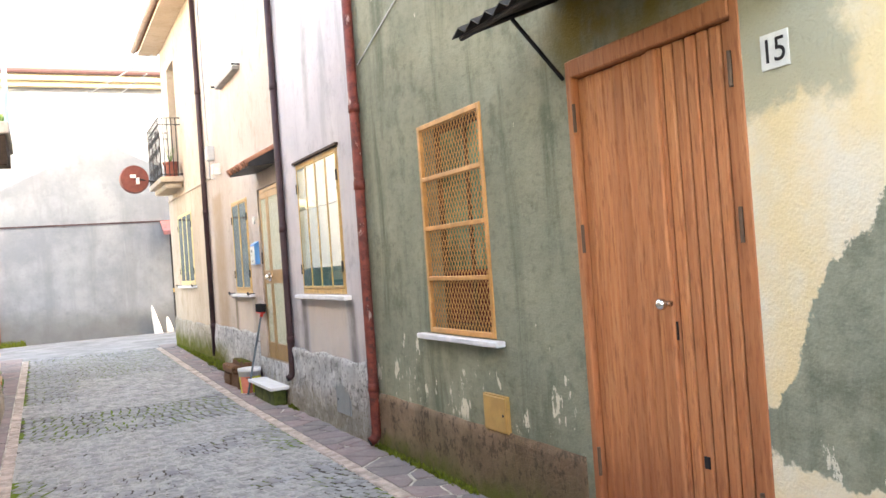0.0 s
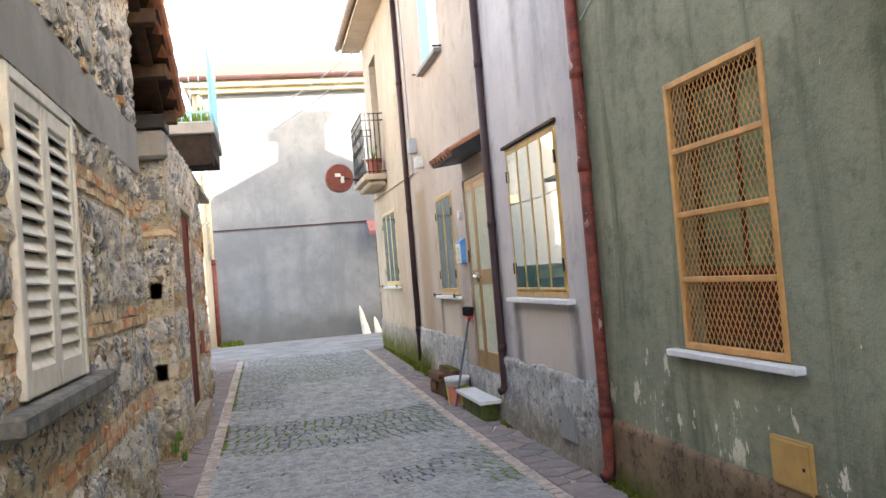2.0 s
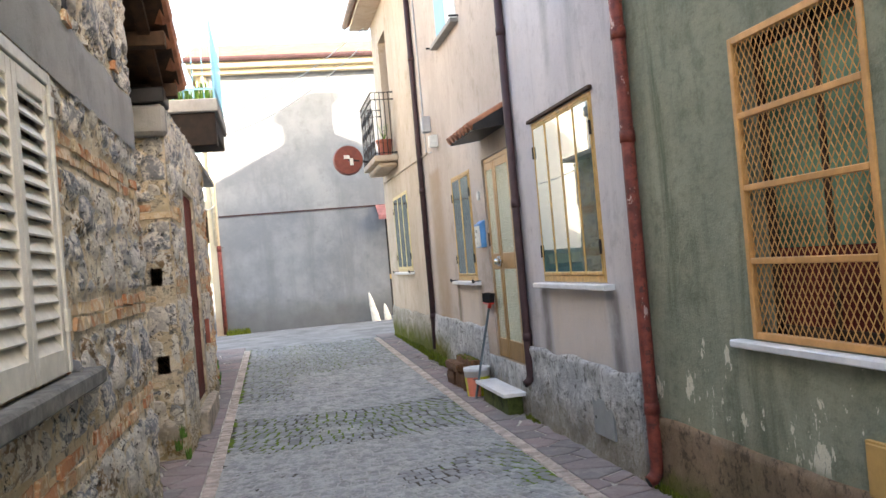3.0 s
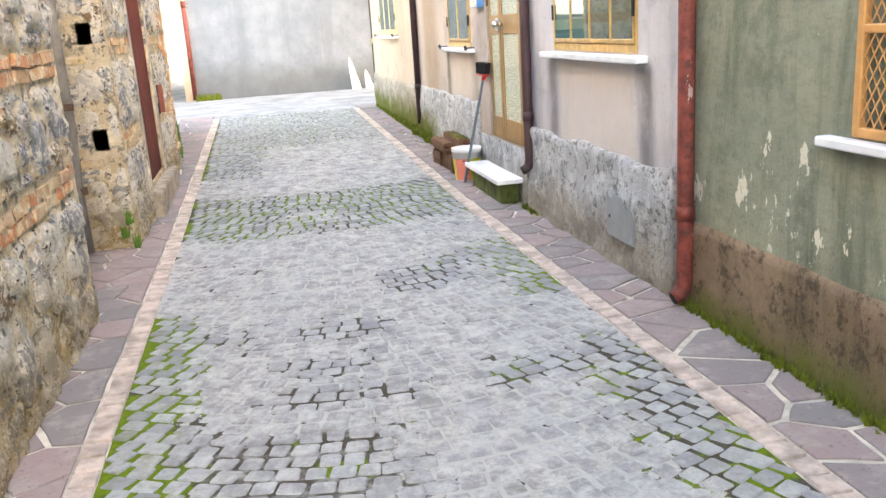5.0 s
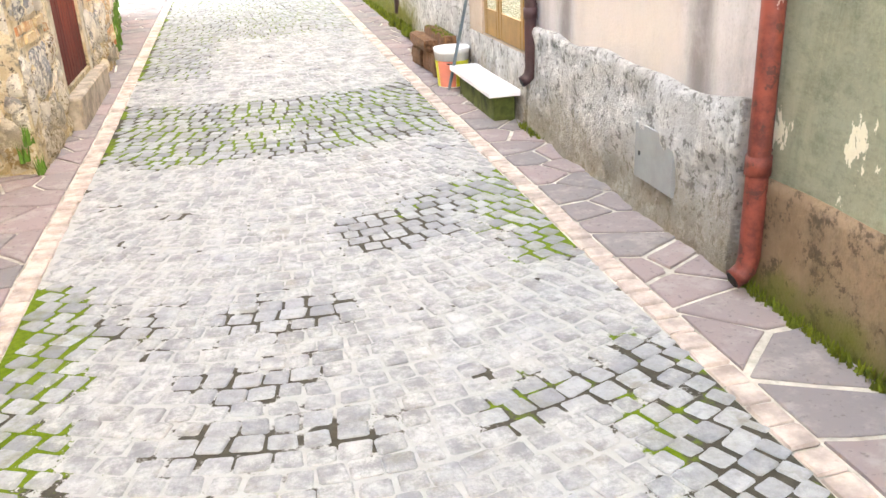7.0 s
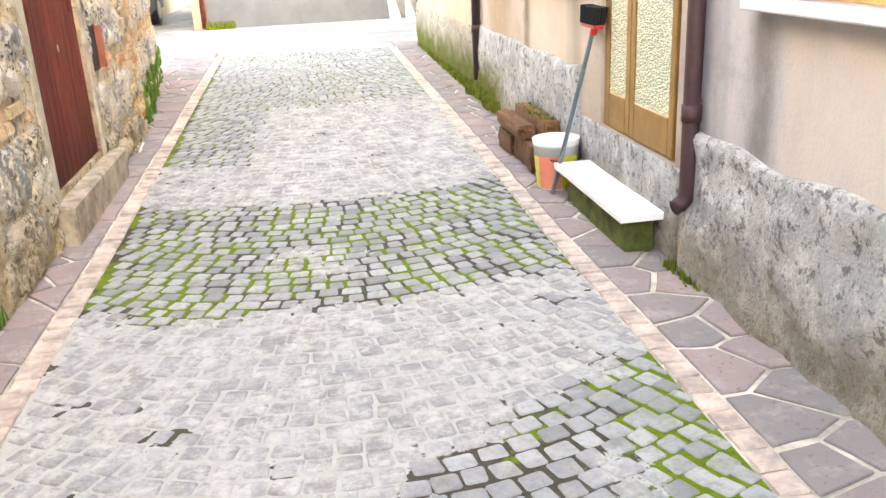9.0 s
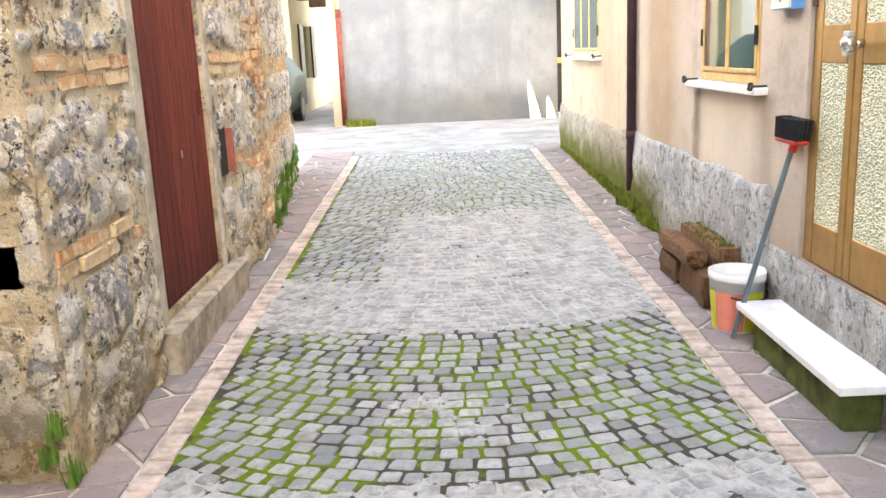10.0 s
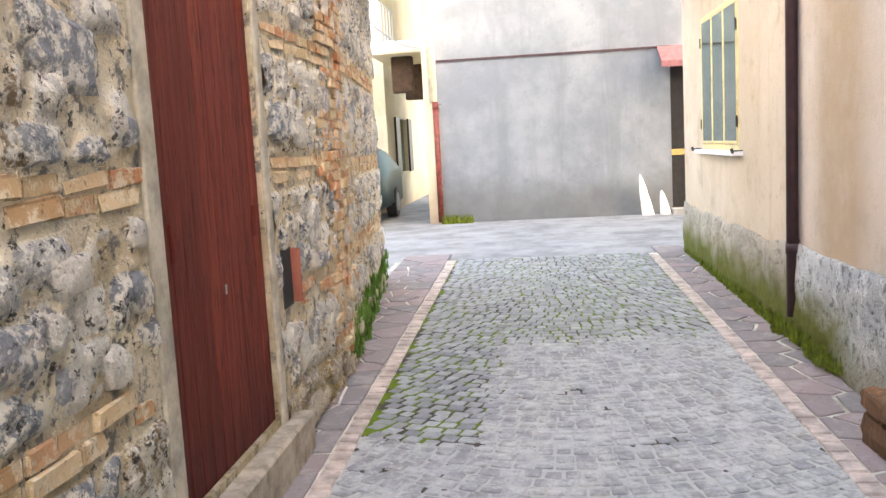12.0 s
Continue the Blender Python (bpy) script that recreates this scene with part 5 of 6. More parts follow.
# louvred shutters
sh = empty("louvred_shutters", "closed ivory louvred shutters over a stone sill", "shutters", at=(XL, 4.9, 1.19))
y0, y1, z0, z1 = SHW
fr = bmesh.new()
for q in ((y0, y0 + 0.04, z0, z1), (y1 - 0.04, y1, z0, z1), (y0 + 0.04, y1 - 0.04, z1 - 0.05, z1)):
    box(fr, XL - 0.05, XL + 0.035, *q, bevel=0.004)
part("frame", fr, M_IVORY, sh)
for a, b in ((y0 + 0.045, 4.877), (4.883, y1 - 0.045)):
    lf = bmesh.new()
    for q in ((a, a + 0.06, z0, z1 - 0.055), (b - 0.06, b, z0, z1 - 0.055), (a + 0.06, b - 0.06, z0, z0 + 0.1), (a + 0.06, b - 0.06, z1 - 0.13, z1 - 0.055)):
        box(lf, XL - 0.01, XL + 0.028, *q, bevel=0.004)
    leaf = part("leaf", lf, M_IVORY, sh)
    n = 16
    for k in range(n):
        z = z0 + 0.115 + (z1 - z0 - 0.26) * k / (n - 1)
        g = bmesh.new()
        vs = [g.verts.new((x, y, zz)) for y in (a + 0.05, b - 0.05) for x, zz in ((XL + 0.022, z - 0.022), (XL + 0.026, z - 0.015), (XL - 0.006, z + 0.04), (XL - 0.010, z + 0.033))]
        for q in ((0, 1, 2, 3), (4, 5, 6, 7), (0, 1, 5, 4), (1, 2, 6, 5), (2, 3, 7, 6), (3, 0, 4, 7)):
            g.faces.new([vs[i] for i in q])
        part("slat", g, M_IVORY, leaf)
for z in (1.35, 2.2):
    part("hinge", B(XL + 0.028, XL + 0.042, y1 - 0.06, y1 + 0.0, z, z + 0.09, bevel=0.003), M_IVORY, sh)
part("backing", B(XL - 0.12, XL - 0.10, y0, y1, z0, z1), M_DARK, sh)
whole("window_sill", B(XL - 0.1, XL + 0.10, 4.05, 5.72, 1.10, 1.175, bevel=0.012), simple("dark_stone_sill", (0.17, 0.165, 0.15), 0.9, var=0.5), "thick grey stone sill under the shutters", "sill", kind="structure")

# red plank door with cement surround and step
rd = empty("red_door", "closed dark red plank door in a cement surround", "door", at=(XL, 11.1, 0.27))
y0, y1, z0, z1 = RD
for k in range(10):
    w = (y1 - y0 - 0.02) / 10
    part("plank", B(-0.65, -0.622, y0 + 0.01 + k * w + 0.0015, y0 + 0.01 + (k + 1) * w - 0.0015, z0, z1 - 0.01, bevel=0.004), M_RDOOR, rd)
for z in (1.25, 2.25):
    for y in (y0 + 0.12, y1 - 0.12):
        part("hinge", T([(-0.617, y, z - 0.07), (-0.617, y, z + 0.07)], 0.009, 6), M_RDOOR, rd)
part("keyhole", B(-0.6235, -0.6205, 11.14, 11.16, 0.98, 1.02), M_CHROME, rd)
fr = bmesh.new()
for q in ((y0 - 0.11, y0 - 0.002, 0.2, z1 + 0.1), (y1 + 0.002, y1 + 0.08, 0.2, z1 + 0.1), (y0 - 0.002, y1 + 0.002, z1 + 0.002, z1 + 0.1)):
    box(fr, -0.70, -0.585, *q, bevel=0.006)
part("surround", fr, simple("pale_cement_surround", (0.40, 0.36, 0.29), 0.9, var=0.35), rd, "pale cement door surround")
tagged(part("doorstep", B(-0.66, -0.50, y0 - 0.12, y1 + 0.25, -0.05, 0.235, bevel=0.015), simple("worn_step", (0.33, 0.28, 0.22), 0.9, var=0.45)), "worn cement doorstep with a stone edge", "step", kind="structure")
nb = empty("wall_niche_box", "small wall niche with an open reddish metal flap", "wall box", at=(-0.6, 11.9, 0.77))
# near-black plate for the niche's inner shade
part("niche", B(-0.606, -0.597, 11.86, 12.04, 0.77, 1.07), M_DARK, nb)
part("flap", B(-0.60, -0.55, 12.03, 12.045, 0.78, 1.06, bevel=0.003), M_POT, nb)

M_DARKWOOD = simple("very_dark_wood", (0.02, 0.012, 0.008), 0.9, var=0.5)
# blue balcony of the upper storey
lb = empty("blue_balcony", "concrete balcony with pale blue railing and plants", "balcony", at=(-0.6, 12.9, 3.5))
part("slab", B(-1.05, -0.26, 12.3, 14.3, 3.52, 3.68, bevel=0.015), M_CEMENT, lb)
part("beam", B(-1.0, -0.30, 12.34, 12.6, 3.12, 3.515, bevel=0.01), M_DARKWOOD, lb, "very dark wooden bearer")
part("beam", B(-1.0, -0.30, 12.65, 14.2, 3.3, 3.515, bevel=0.01), M_DARKWOOD, lb, "very dark wooden bearer")
for z in (3.8, 4.84):
    part("rail", T([(-1.04, 12.33, z), (-0.29, 12.33, z), (-0.29, 14.27, z)], 0.016, 6), M_LBLUE, lb)
for k in range(7):
    part("post", T([(-0.29 - 0.12 * k, 12.33, 3.68), (-0.29 - 0.12 * k, 12.33, 4.84)], 0.016 if k == 0 else 0.007, 6), M_LBLUE, lb)
for k in range(1, 15):
    part("post", T([(-0.29, 12.33 + 0.138 * k, 3.68), (-0.29, 12.33 + 0.138 * k, 4.84)], 0.007, 6), M_LBLUE, lb)
plb = bmesh.new()
for k in range(110):
    x, y = random.uniform(-0.95, -0.33), random.uniform(12.38, 12.7)
    h = random.uniform(0.08, 0.28)
    tube(plb, [(x, y, 3.68), (x + random.uniform(-0.05, 0.05), y, 3.68 + h)], 0.012, 4, 0.003)
whole("balcony_plant", plb, M_GRASS, "low green plants growing on the balcony slab", "plant")

# overhead cables
cb1 = empty("overhead_cable", "slack cables strung across the lane", "cable", at=(0, 18, 6))
for p, q, s in (((-1.0, 22.9, 4.9), (2.2, 18.2, 5.7), 0.3), ((-1.1, 22.9, 5.3), (2.3, 18.0, 6.05), 0.25), ((-1.0, 22.9, 3.3), (-1.1, 16.8, 3.0), 0.2)):
    P, Q = Vector(p), Vector(q)
    part("cable", T([P.lerp(Q, t / 10) - Vector((0, 0, s * 4 * t / 10 * (1 - t / 10))) for t in range(11)], 0.012, 5), M_GREYB, cb1)


# ---- pieces: bricks and stones of the left wall ----
def frame_basis(o, along, out):
    a, n = Vector(along).normalized(), Vector(out).normalized()
    u = Vector((0, 0, 1))
    return Matrix(((a.x, u.x, n.x, o[0]), (a.y, u.y, n.y, o[1]), (a.z, u.z, n.z, o[2]), (0, 0, 0, 1)))


def stone_mesh(seed, w, h, sides=9):
    """An irregular rounded stone, about w by h, standing out of the wall along its z."""
    rnd = random.Random(seed)
    bm = bmesh.new()
    out = []
    for k in range(sides):
        a = 2 * math.pi * k / sides
        r = rnd.uniform(0.78, 1.08)
        c, s = math.cos(a), math.sin(a)
        q = (abs(c) ** 4 + abs(s) ** 4) ** -0.25
        out.append((c * q * r * w / 2, s * q * r * h / 2))
    rings = []
    for f, d in ((1.0, -0.02), (0.94, 0.012), (0.72, 0.026)):
        rings.append([bm.verts.new((x * f, y * f, d + rnd.uniform(-0.006, 0.006))) for x, y in out])
    for p, q in zip(rings, rings[1:]):
        for k in range(sides):
            bm.faces.new((p[k], p[(k + 1) % sides], q[(k + 1) % sides], q[k]))
    c = bm.verts.new((rnd.uniform(-0.02, 0.02), rnd.uniform(-0.02, 0.02), 0.03 + rnd.uniform(-0.004, 0.008)))
    for k in range(sides):
        bm.faces.new((rings[-1][k], rings[-1][(k + 1) % sides], c))
    me = bpy.data.meshes.new("stone")
    bm.to_mesh(me)
    bm.free()
    me.materials.append(M_STONE)
    return me


STONES = [stone_mesh(50 + k, *s) for k, s in enumerate(((0.34, 0.22), (0.26, 0.2), (0.2, 0.24), (0.3, 0.16), (0.17, 0.15), (0.38, 0.26), (0.14, 0.2), (0.24, 0.13), (0.12, 0.11), (0.28, 0.27)))]


def brick_mesh(seed, L=0.24, H=0.06):
    rnd = random.Random(seed)
    bm = B(-L / 2, L / 2, -H / 2, H / 2, -0.03, 0.012, bevel=0.006)
    for v in bm.verts:
        v.co += Vector((rnd.uniform(-1, 1), rnd.uniform(-1, 1), rnd.uniform(-1, 1))) * 0.007
    me = bpy.data.meshes.new("brick")
    bm.to_mesh(me)
    bm.free()
    me.materials.append(M_BRICK)
    return me


BRICKS = [brick_mesh(k, L) for k, L in enumerate((0.24, 0.22, 0.25, 0.13, 0.17))]


def piece(name, me, m, parent):
    ob = new(name, me)
    ob.matrix_basis = m
    adopt(ob, parent)
    return ob


def skin(name, o, along, out, length, z0, top, bands, clear, seed, label, step=0.028):
    """An uneven rubble face: bulging stones between sunken mortar, flat along the brick courses."""
    base = frame_basis(o, along, out)
    nu, nz = int(length / step), int(3.95 / step)
    vs, cols, fs, idx = [], [], [], {}

    def vert(i, j):
        if (i, j) not in idx:
            u, z = i * step, z0 + j * step
            p = Vector((u * 4.6 + 0.35 * noise.noise((u * 5, z * 5, seed)), z * 5.8 + 0.35 * noise.noise((u * 5, z * 5, seed + 9)), seed * 3.7))
            d, q = noise.voronoi(p)
            gap = d[1] - d[0]
            h = 0.028 * min(1, gap * 3.0) + 0.02 * noise.fractal((u * 10, z * 10, seed), 0.7, 2.0, 5) + 0.012 * noise.noise((u * 31, z * 31, seed))
            g = min(1, gap * 2.2)
            for zb in bands:
                if zb - 0.03 < z < zb + 0.16:
                    h, g = 0.002 + 0.004 * noise.noise((u * 30, z * 30, seed)), 0.0
            if i in (0, nu):
                h = min(h, 0.01)
            idx[i, j] = len(vs)
            vs.append(tuple(base @ Vector((u, z, h - 0.006))))
            r = abs(math.sin(q[0].x * 12.9898 + q[0].y * 78.233)) * 43758.5453 % 1.0
            cols.append((r, g, 0, 1))
        return idx[i, j]

    for i in range(nu):
        for j in range(nz):
            u, z = (i + 0.5) * step, z0 + (j + 0.5) * step
            if z > top(u) or clear(u, z, 0.0):
                continue
            fs.append((vert(i, j), vert(i + 1, j), vert(i + 1, j + 1), vert(i, j + 1)))
    me = bpy.data.meshes.new(name)
    me.from_pydata(vs, [], fs)
    at = me.color_attributes.new("cell", "FLOAT_COLOR", "POINT")
    at.data.foreach_set("color", [v for q in cols for v in q])
    me.materials.append(M_SKIN)
    me.polygons.foreach_set("use_smooth", [True] * len(me.polygons))
    return tagged(new(name, me), label, "wall", kind="structure")


def lay_wall(parent, o, along, out, length, zs, bands, clear, top, seed, cell=0.27):
    """Stones scattered tightly over the face, bricks in double courses at the heights of bands."""
    rnd = random.Random(seed)
    base = frame_basis(o, along, out)
    n = 0
    for zb in bands:
        for row in (0, 1):
            u = rnd.uniform(0, 0.1)
            while u < length:
                k = rnd.randrange(5)
                L = (0.24, 0.22, 0.25, 0.13, 0.17)[k]
                uc, zc = u + L / 2, zb + 0.033 + 0.068 * row + 0.012 * noise.noise((u, zb, seed))
                if not clear(uc, zc, L / 2 - 0.04) and uc + L / 2 < length:
                    piece("brick", BRICKS[k], base @ Matrix.Translation((uc, zc, rnd.uniform(-0.013, 0.006))) @ Matrix.Rotation(rnd.uniform(-0.05, 0.05), 4, "Z"), parent)
                u += L + 0.016
    placed = []
    tries = 0
    while tries < 700 and n < 75:
        tries += 1
        k = rnd.choice((0, 1, 2, 3, 5, 9)) if tries < 350 else rnd.choice((4, 6, 7, 8, 1, 8, 8))
        w, h = ((0.34, 0.22), (0.26, 0.2), (0.2, 0.24), (0.3, 0.16), (0.17, 0.15), (0.38, 0.26), (0.14, 0.2), (0.24, 0.13), (0.12, 0.11), (0.28, 0.27))[k]
        u, z = rnd.uniform(0.05, length - 0.05), rnd.uniform(zs[0] + h / 2, zs[1] - h / 2)
        if u - w / 2 < 0 or u + w / 2 > length or z + h / 2 > top(u):
            continue
        if any(zb - h / 2 - 0.01 < z < zb + 0.14 + h / 2 for zb in bands) or clear(u, z, max(w, h) / 2):
            continue
        if any(abs(u - a) < (w + c) * 0.5 and abs(z - b) < (h + d) * 0.5 for a, b, c, d in placed):
            continue
        placed.append((u, z, w, h))
        n += 1
        piece("stone", STONES[k], base @ Matrix.Translation((u, z, rnd.uniform(-0.008, 0.012))) @ Matrix.Rotation(rnd.uniform(-0.25, 0.25), 4, "Z"), parent)


def clear_a(u, z, r):
    y = 2.0 + u
    if 4.36 - r < y < 5.40 + r and 1.10 - r < z < 2.5:
        return True
    return 2.40 - r * 0.8 < z < 2.74 + r * 0.8


skin("wall_rubble_face", (XL, 2.0, 0), (0, 1, 0), (1, 0, 0), 5.72, 0.0, lambda u: gable_top(2.0 + u) - 0.03, (0.74, 1.33, 2.06), lambda u, z, r: clear_a(u, z, -0.01), 11, "rough rubble face with grey stones and pale mortar")
lay_wall(WALL_A, (XL, 2.0, 0), (0, 1, 0), (1, 0, 0), 5.70, (0.02, 3.9), (0.74, 1.33, 2.06), clear_a, lambda u: gable_top(2.0 + u) - 0.05, 11)


def clear_b(u, z, r):
    y = 9.4 + u
    return (10.40 - r < y < 11.77 + r and z < 2.55 + r) or (11.84 - r < y < 12.06 + r and 0.75 - r < z < 1.09 + r)


skin("wall_rubble_face_door", (-0.60, 9.4, 0), (0, 1, 0), (1, 0, 0), 3.8, 0.0, lambda u: 3.05, (0.72, 1.40, 2.06), lambda u, z, r: clear_b(u, z, -0.02), 12, "rough rubble face round the red door")
lay_wall(WALL_B, (-0.60, 9.4, 0), (0, 1, 0), (1, 0, 0), 3.8, (0.05, 3.0), (0.72, 1.40, 2.06), clear_b, lambda u: 3.05, 12)
skin("wall_rubble_face_end", (-0.60, 13.2, 0), (-0.38, 3.6, 0), (3.6, 0.38, 0), 3.62, 0.0, lambda u: 3.05, (0.75, 1.35, 2.1), lambda u, z, r: False, 13, "crumbling rubble and brick face at the wall's end")
lay_wall(WALL_C, (-0.60, 13.2, 0), (-0.38, 3.6, 0), (3.6, 0.38, 0), 3.62, (0.1, 3.0), (0.75, 1.35, 2.1), lambda u, z, r: False, lambda u: 3.05, 13)
rnd = random.Random(31)
for row in range(44):
    z = 0.24 + row * 0.064
    w = 0.12 + 0.3 * abs(noise.noise((row * 0.23, 2.0, 0))) + rnd.uniform(0, 0.1)
    for par, o, al, ou, sgn in ((WALL_B, (-0.594, 13.19, 0), (0, 1, 0), (1, 0, 0), -1), (WALL_C, (-0.594, 13.21, 0), (-0.38, 3.6, 0), (3.6, 0.38, 0), 1)):
        u = 0.0
        while u < w * (1.0 if sgn < 0 else 2.2):
            k = rnd.choice((3, 4, 1))
            L = (0.24, 0.22, 0.25, 0.13, 0.17)[k]
            if rnd.random() < 0.82:
                piece("brick", BRICKS[k], frame_basis(o, al, ou) @ Matrix.Translation((sgn * (u + L / 2), z, rnd.uniform(-0.004, 0.022))) @ Matrix.Rotation(rnd.uniform(-0.06, 0.06), 4, "Z"), par)
            u += L + 0.014
PIER = tagged(part("wall_pier", B(-1.0, -0.60, 9.385, 9.398, 0, 3.02), M_MORTAR), "stone pier face with putlog holes", "wall", kind="structure")
skin("wall_pier_face", (-0.95, 9.385, 0), (1, 0, 0), (0, -1, 0), 0.36, 0.0, lambda u: 2.76, (0.62, 1.35, 2.06), lambda u, z, r: 0.15 < u < 0.26 and (0.74 < z < 0.89 or 1.49 < z < 1.64), 14, "rough stone face of the pier")
lay_wall(PIER, (-0.93, 9.385, 0), (1, 0, 0), (0, -1, 0), 0.34, (0.02, 2.7), (0.62, 1.35, 2.06), lambda u, z, r: 0.1 - r < u < 0.26 + r and (0.7 - r < z < 0.92 + r or 1.46 - r < z < 1.67 + r), lambda u: 2.75, 14)
# near-black blocks instead of cut holes, shade put into the colour
for y, z in ((5.76, 2.78), (7.02, 2.86)):
    whole("putlog_hole", B(XL - 0.02, XL + 0.024, y, y + 0.13, z, z + 0.16), M_DARK, "small hole in the rubble wall, its shade a near-black block", "hole", kind="structure")
    piece("brick", BRICKS[3], frame_basis((XL + 0.02, y + 0.1, z - 0.04), (0, 1, 0), (1, 0, 0)), WALL_A)
# brick jamb of the shuttered window
for k in range(20):
    z = 1.2 + k * 0.063
    piece("brick", BRICKS[3 if k % 2 else 4], frame_basis((XL, 5.40 + (0.07 if k % 2 else 0.09), z), (0, 1, 0), (1, 0, 0)), WALL_A)
    piece("brick", BRICKS[3 if k % 2 else 4], frame_basis((XL, 4.36 - (0.07 if k % 2 else 0.09), z), (0, 1, 0), (1, 0, 0)), WALL_A)

# ---- pieces: kerb bricks ----
KB = []
for k in range(4):
    rnd = random.Random(k)
    bm = B(-0.047, 0.047, -0.053, 0.053, -0.03, 0.004, bevel=0.006)
    for v in bm.verts:
        v.co += Vector((rnd.uniform(-1, 1), rnd.uniform(-1, 1), rnd.uniform(-0.5, 0.5))) * 0.004
    me = bpy.data.meshes.new("brick")
    bm.to_mesh(me)
    bm.free()
    me.materials.append(M_KERB)
    KB.append(me)
for parent, x in ((KERB_L, -0.35), (KERB_R, 2.02)):
    y = 0.5
    while y < 17.8:
        piece("brick", KB[random.randrange(4)], Matrix.Translation((x + random.uniform(-0.004, 0.004), y, ground_z(y) + random.uniform(-0.003, 0.002))), parent)
        y += 0.1165


# ---- pieces: crazy flagstones ----
def flags(parent, x0, x1, y0, y1, seed, gap):
    """Crazy paving: uneven many-sided slabs with pale joints between them."""
    rnd = random.Random(seed)
    cols = max(1, round((x1 - x0) / 0.21))
    cells = []
    y = y0
    while y < y1:
        for k in range(cols):
            cells.append(Vector((x0 + (x1 - x0) * (k + rnd.uniform(0.12, 0.88)) / cols, y + rnd.uniform(-0.13, 0.13) + (0.15 if k % 2 else 0))))
        y += rnd.uniform(0.26, 0.42)
    for c in cells:
        poly = [Vector(p) for p in ((x0, c.y - 0.5), (x1, c.y - 0.5), (x1, c.y + 0.5), (x0, c.y + 0.5))]
        for o in cells:
            if o is c or (o - c).length > 1.0:
                continue
            n = (o - c).normalized()
            lim = (o - c).length / 2 - gap * rnd.uniform(0.6, 1.3)
            cut = []
            for a, b in zip(poly, poly[1:] + poly[:1]):
                da, db = (a - c).dot(n) - lim, (b - c).dot(n) - lim
                if da <= 0:
                    cut.append(a)
                if da * db < 0:
                    cut.append(a.lerp(b, da / (da - db)))
            poly = cut
        if len(poly) < 3:
            continue
        pts = []
        for a, b in zip(poly, poly[1:] + poly[:1]):
            pts += [(a.x - c.x, a.y - c.y), ((a.x + b.x) / 2 - c.x + rnd.uniform(-0.006, 0.006), (a.y + b.y) / 2 - c.y + rnd.uniform(-0.006, 0.006))]
        bm = bmesh.new()
        rings = [[bm.verts.new((a * f, b * f, z)) for a, b in pts] for f, z in ((1.0, -0.02), (0.99, 0.0), (0.95, 0.004))]
        for p, q in zip(rings, rings[1:]):
            for k in range(len(pts)):
                bm.faces.new((p[k], p[(k + 1) % len(pts)], q[(k + 1) % len(pts)], q[k]))
        bm.faces.new(rings[-1])
        me = bpy.data.meshes.new("flagstone")
        bm.to_mesh(me)
        bm.free()
        me.materials.append(M_FLAG)
        piece("flagstone", me, Matrix.Translation((c.x, c.y, ground_z(c.y) + rnd.uniform(-0.002, 0.002))) @ Matrix.Rotation(0.019 if 10 < c.y < 19 else 0.0, 4, "X"), parent)


flags(PAVE_R, 2.08, 2.43, 1.0, 18.0, 3, 0.014)
flags(PAVE_L, -0.98, -0.41, 1.0, 18.0, 4, 0.01)


# ---- pieces: cobbles ----
def cobble_mesh(seed):
    rnd = random.Random(seed)
    bm = bmesh.new()
    base = [(-0.5, -0.5), (0.5, -0.5), (0.5, 0.5), (-0.5, 0.5)]
    base = [(x + rnd.uniform(-0.09, 0.09), y + rnd.uniform(-0.09, 0.09)) for x, y in base]
    pts = []
    for (a, b), (c, d) in zip(base, base[1:] + base[:1]):
        pts.append((a * 0.9 + c * 0.1, b * 0.9 + d * 0.1))
        pts.append((a * 0.1 + c * 0.9, b * 0.1 + d * 0.9))
    rings = [[bm.verts.new((x * f, y * f, z)) for x, y in pts] for f, z in ((1.0, -0.02), (0.97, 0.0), (0.84, 0.004))]
    for p, q in zip(rings, rings[1:]):
        for k in range(8):
            bm.faces.new((p[k], p[(k + 1) % 8], q[(k + 1) % 8], q[k]))
    bm.faces.new(rings[-1])
    return bm


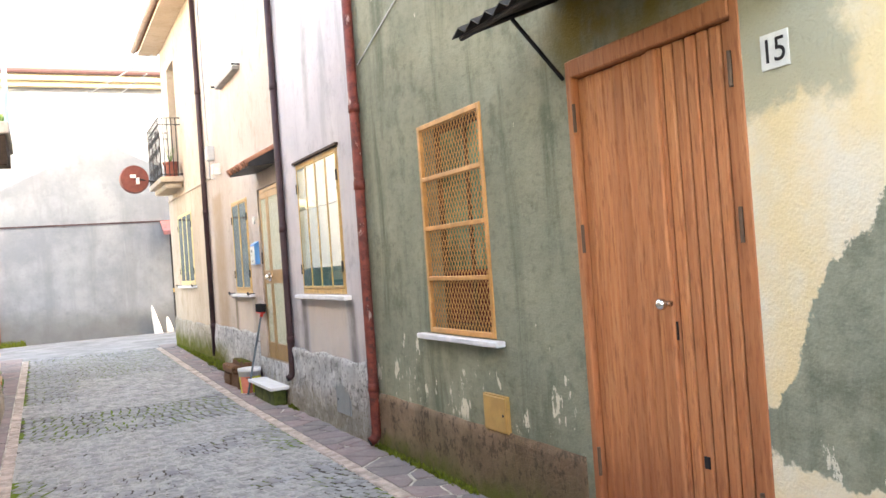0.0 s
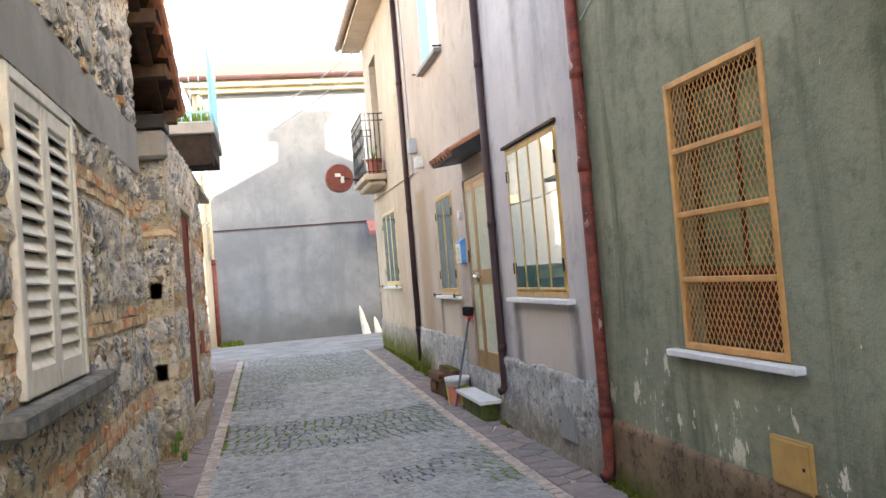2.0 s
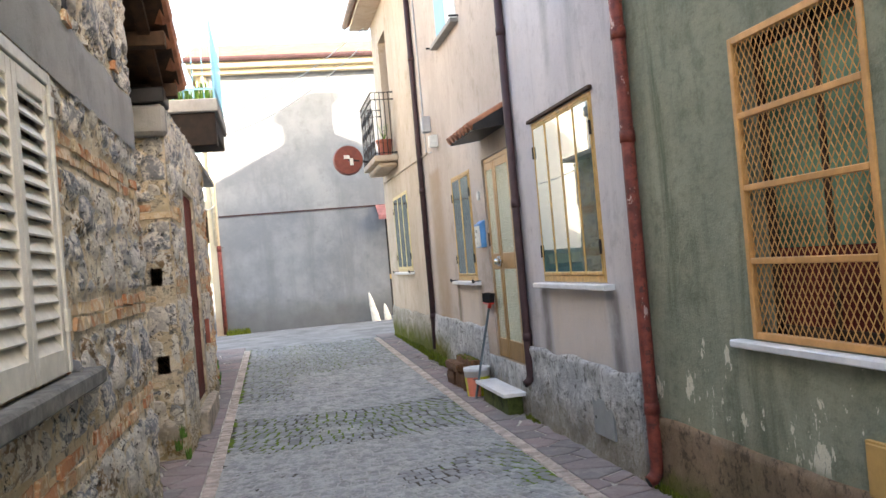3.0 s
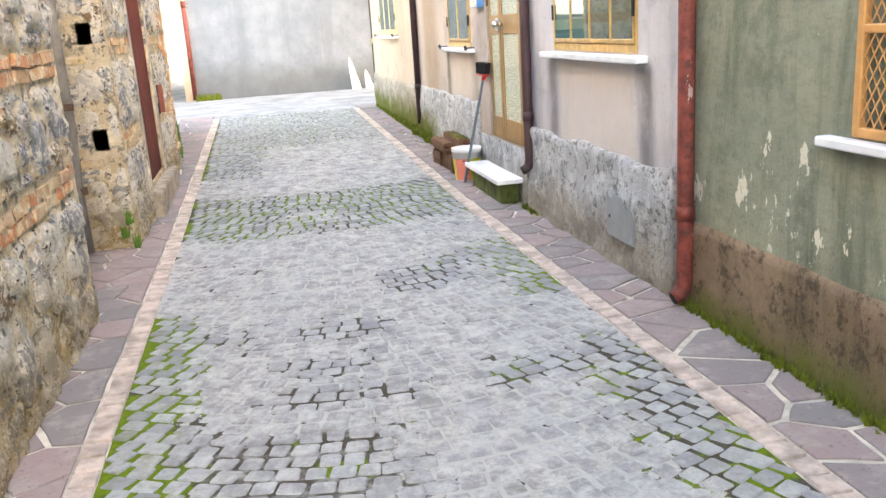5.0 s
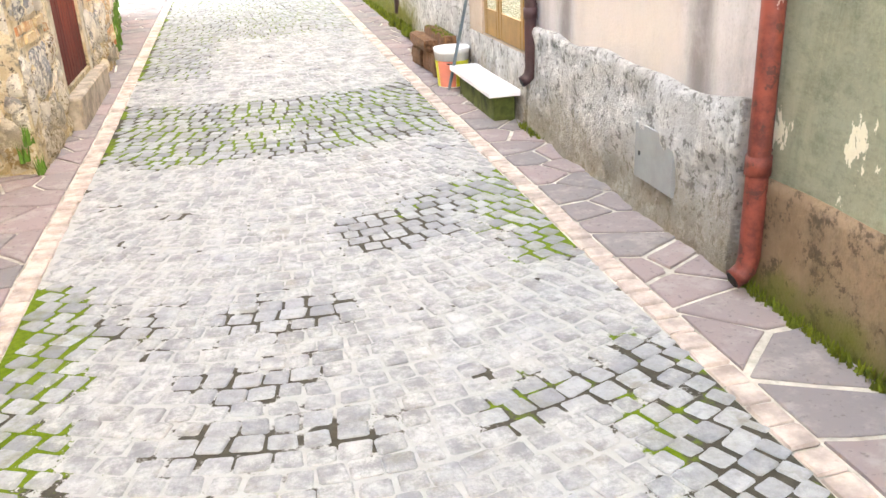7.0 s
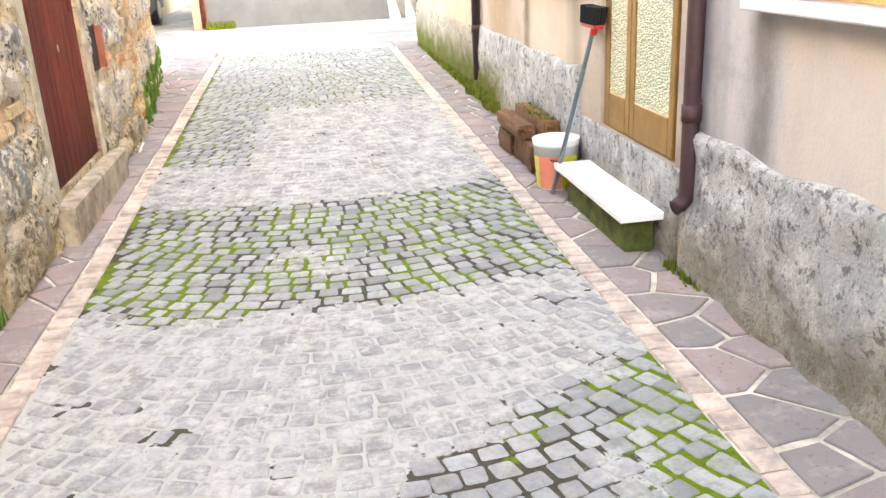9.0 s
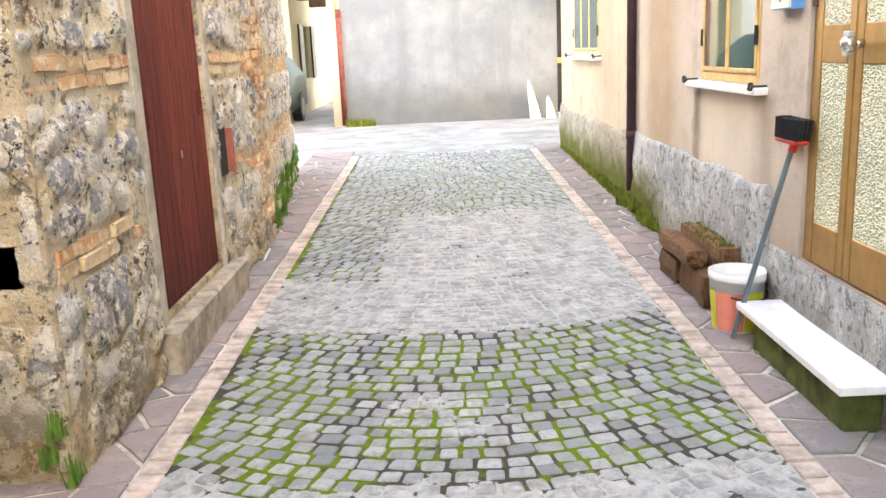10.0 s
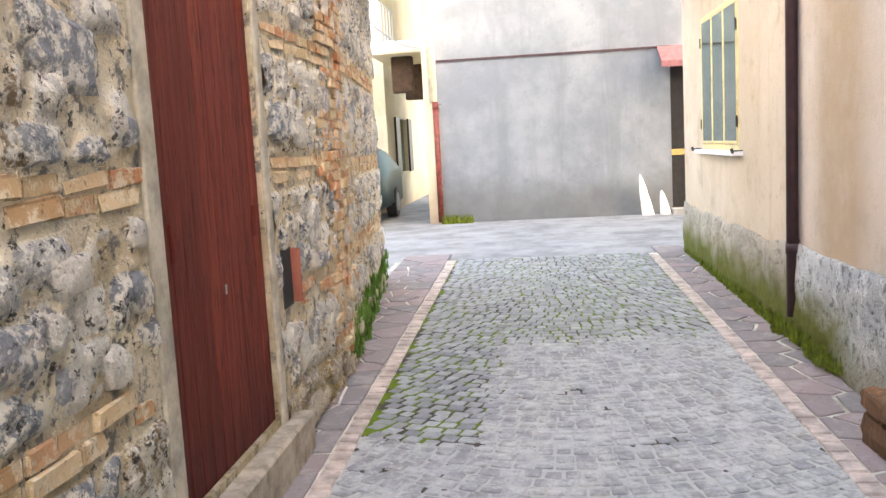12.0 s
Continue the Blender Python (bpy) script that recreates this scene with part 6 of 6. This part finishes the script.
COBM = []
for k in range(8):
    bm = cobble_mesh(200 + k)
    me = bpy.data.meshes.new("cobble")
    bm.to_mesh(me)
    bm.free()
    me.materials.append(M_COB)
    COBM.append(me)
SHAPES = [([tuple(v.co) for v in me.vertices], [tuple(p.vertices) for p in me.polygons]) for me in COBM]
verts, faces = [], []
rnd = random.Random(5)
W = 2.27
PITCHX, PITCHY = 0.097, 0.093
count = 0
r = -20
while True:
    yr = r * PITCHY
    if yr > 18.4:
        break
    u = rnd.uniform(0, 0.05)
    while u < W - 0.03:
        w = PITCHX * rnd.uniform(0.85, 1.15)
        if u + w > W:
            w = W - u
        xc = -0.30 + u + w / 2
        s = (u + w / 2) / W * 2 - 1
        arc = 0.34 * s * s
        y = yr + arc + rnd.uniform(-0.008, 0.008)
        ang = math.atan(0.34 * 2 * s * 2 / W) + rnd.uniform(-0.06, 0.06)
        u += w
        if not 0.3 < y < 18.0:
            continue
        z = ground_z(y) - 0.005 + rnd.uniform(-0.003, 0.003)
        k = rnd.randrange(8)
        g = 0.006 if 9.2 < y < 11.0 else 0.0    # joints washed out
        sx, sy = w - rnd.uniform(0.008, 0.017) - g, PITCHY - rnd.uniform(0.009, 0.018) - g
        m = Matrix.Translation((xc, y, z)) @ Matrix.Rotation(ang, 4, "Z") @ Matrix.Diagonal((sx, sy, 1, 1))
        if 9.2 < y < 10.9 and count < 300:
            piece("cobble", COBM[k], m, ROAD)
            count += 1
        else:
            n0 = len(verts)
            vs, fs = SHAPES[k]
            verts.extend(tuple(m @ Vector(v)) for v in vs)
            faces.extend(tuple(n0 + i for i in f) for f in fs)
    r += 1
me = bpy.data.meshes.new("cobbles")
me.from_pydata(verts, [], faces)
me.materials.append(M_COBS)
cobs = new("cobbles", me)
tagged(cobs, kind="stuff")
adopt(cobs, ROAD)


# ---- moss and grass at the wall feet ----
def moss_tufts(name, pts, label, h=0.05, spread=0.05, per=18, mat=None):
    bm = bmesh.new()
    for x, y, z in pts:
        for _ in range(per):
            a, d = random.uniform(0, 6.283), random.uniform(0, spread)
            px, py = x + 0.5 * d * math.cos(a), y + d * 1.6 * math.sin(a)
            hh = h * random.uniform(0.4, 1.2)
            q = random.uniform(0.006, 0.016)
            t = random.uniform(0, 6.283)
            c, s = math.cos(t) * q, math.sin(t) * q
            v = [bm.verts.new(p) for p in ((px - c, py - s, z - 0.01), (px + c, py + s, z - 0.01), (px + random.uniform(-0.02, 0.02), py + random.uniform(-0.02, 0.02), z + hh))]
            bm.faces.new(v)
    return whole(name, bm, mat or M_MOSS, label, "moss", kind="stuff")


moss_tufts("moss_strip", [(2.405, 4.9 + 0.05 * k, 0.0) for k in range(36)] + [(2.39, 9.0 + 0.04 * k, 0) for k in range(8)], "moss along the foot of the brown dado", 0.05, 0.05)
moss_tufts("moss_patch", [(2.38 + random.uniform(-0.03, 0.03), 12.9 + 0.06 * k + random.uniform(-.02, .02), ground_z(13.5) + random.uniform(0, 0.05)) for k in range(20)] + [(2.40, 14.1 + 0.08 * k, ground_z(15)) for k in range(48)], "bright moss at the foot of the wall", 0.11, 0.07, 26)
moss_tufts("moss_left", [(-0.60 - 0.105 * max(0, y - 13.2) + random.uniform(0, 0.03), y, ground_z(y) + random.uniform(0, 0.3)) for y in [13.3 + 0.05 * k for k in range(70)]], "green moss and weeds at the old wall's end", 0.1, 0.08, 24, M_GRASS)
moss_tufts("weed_tuft", [(-0.95 + 0.03 * k, 22.9, zf) for k in range(18)], "weeds at the foot of the far drainpipe", 0.14, 0.08, 26)
moss_tufts("weed_tuft", [(-0.60, 9.36, 0.02), (-0.68, 9.36, 0.1), (-0.64, 9.36, 0.2), (-0.55, 11.98, 0.03)], "small weeds at the pier's foot", 0.1, 0.05, 30, M_GRASS)
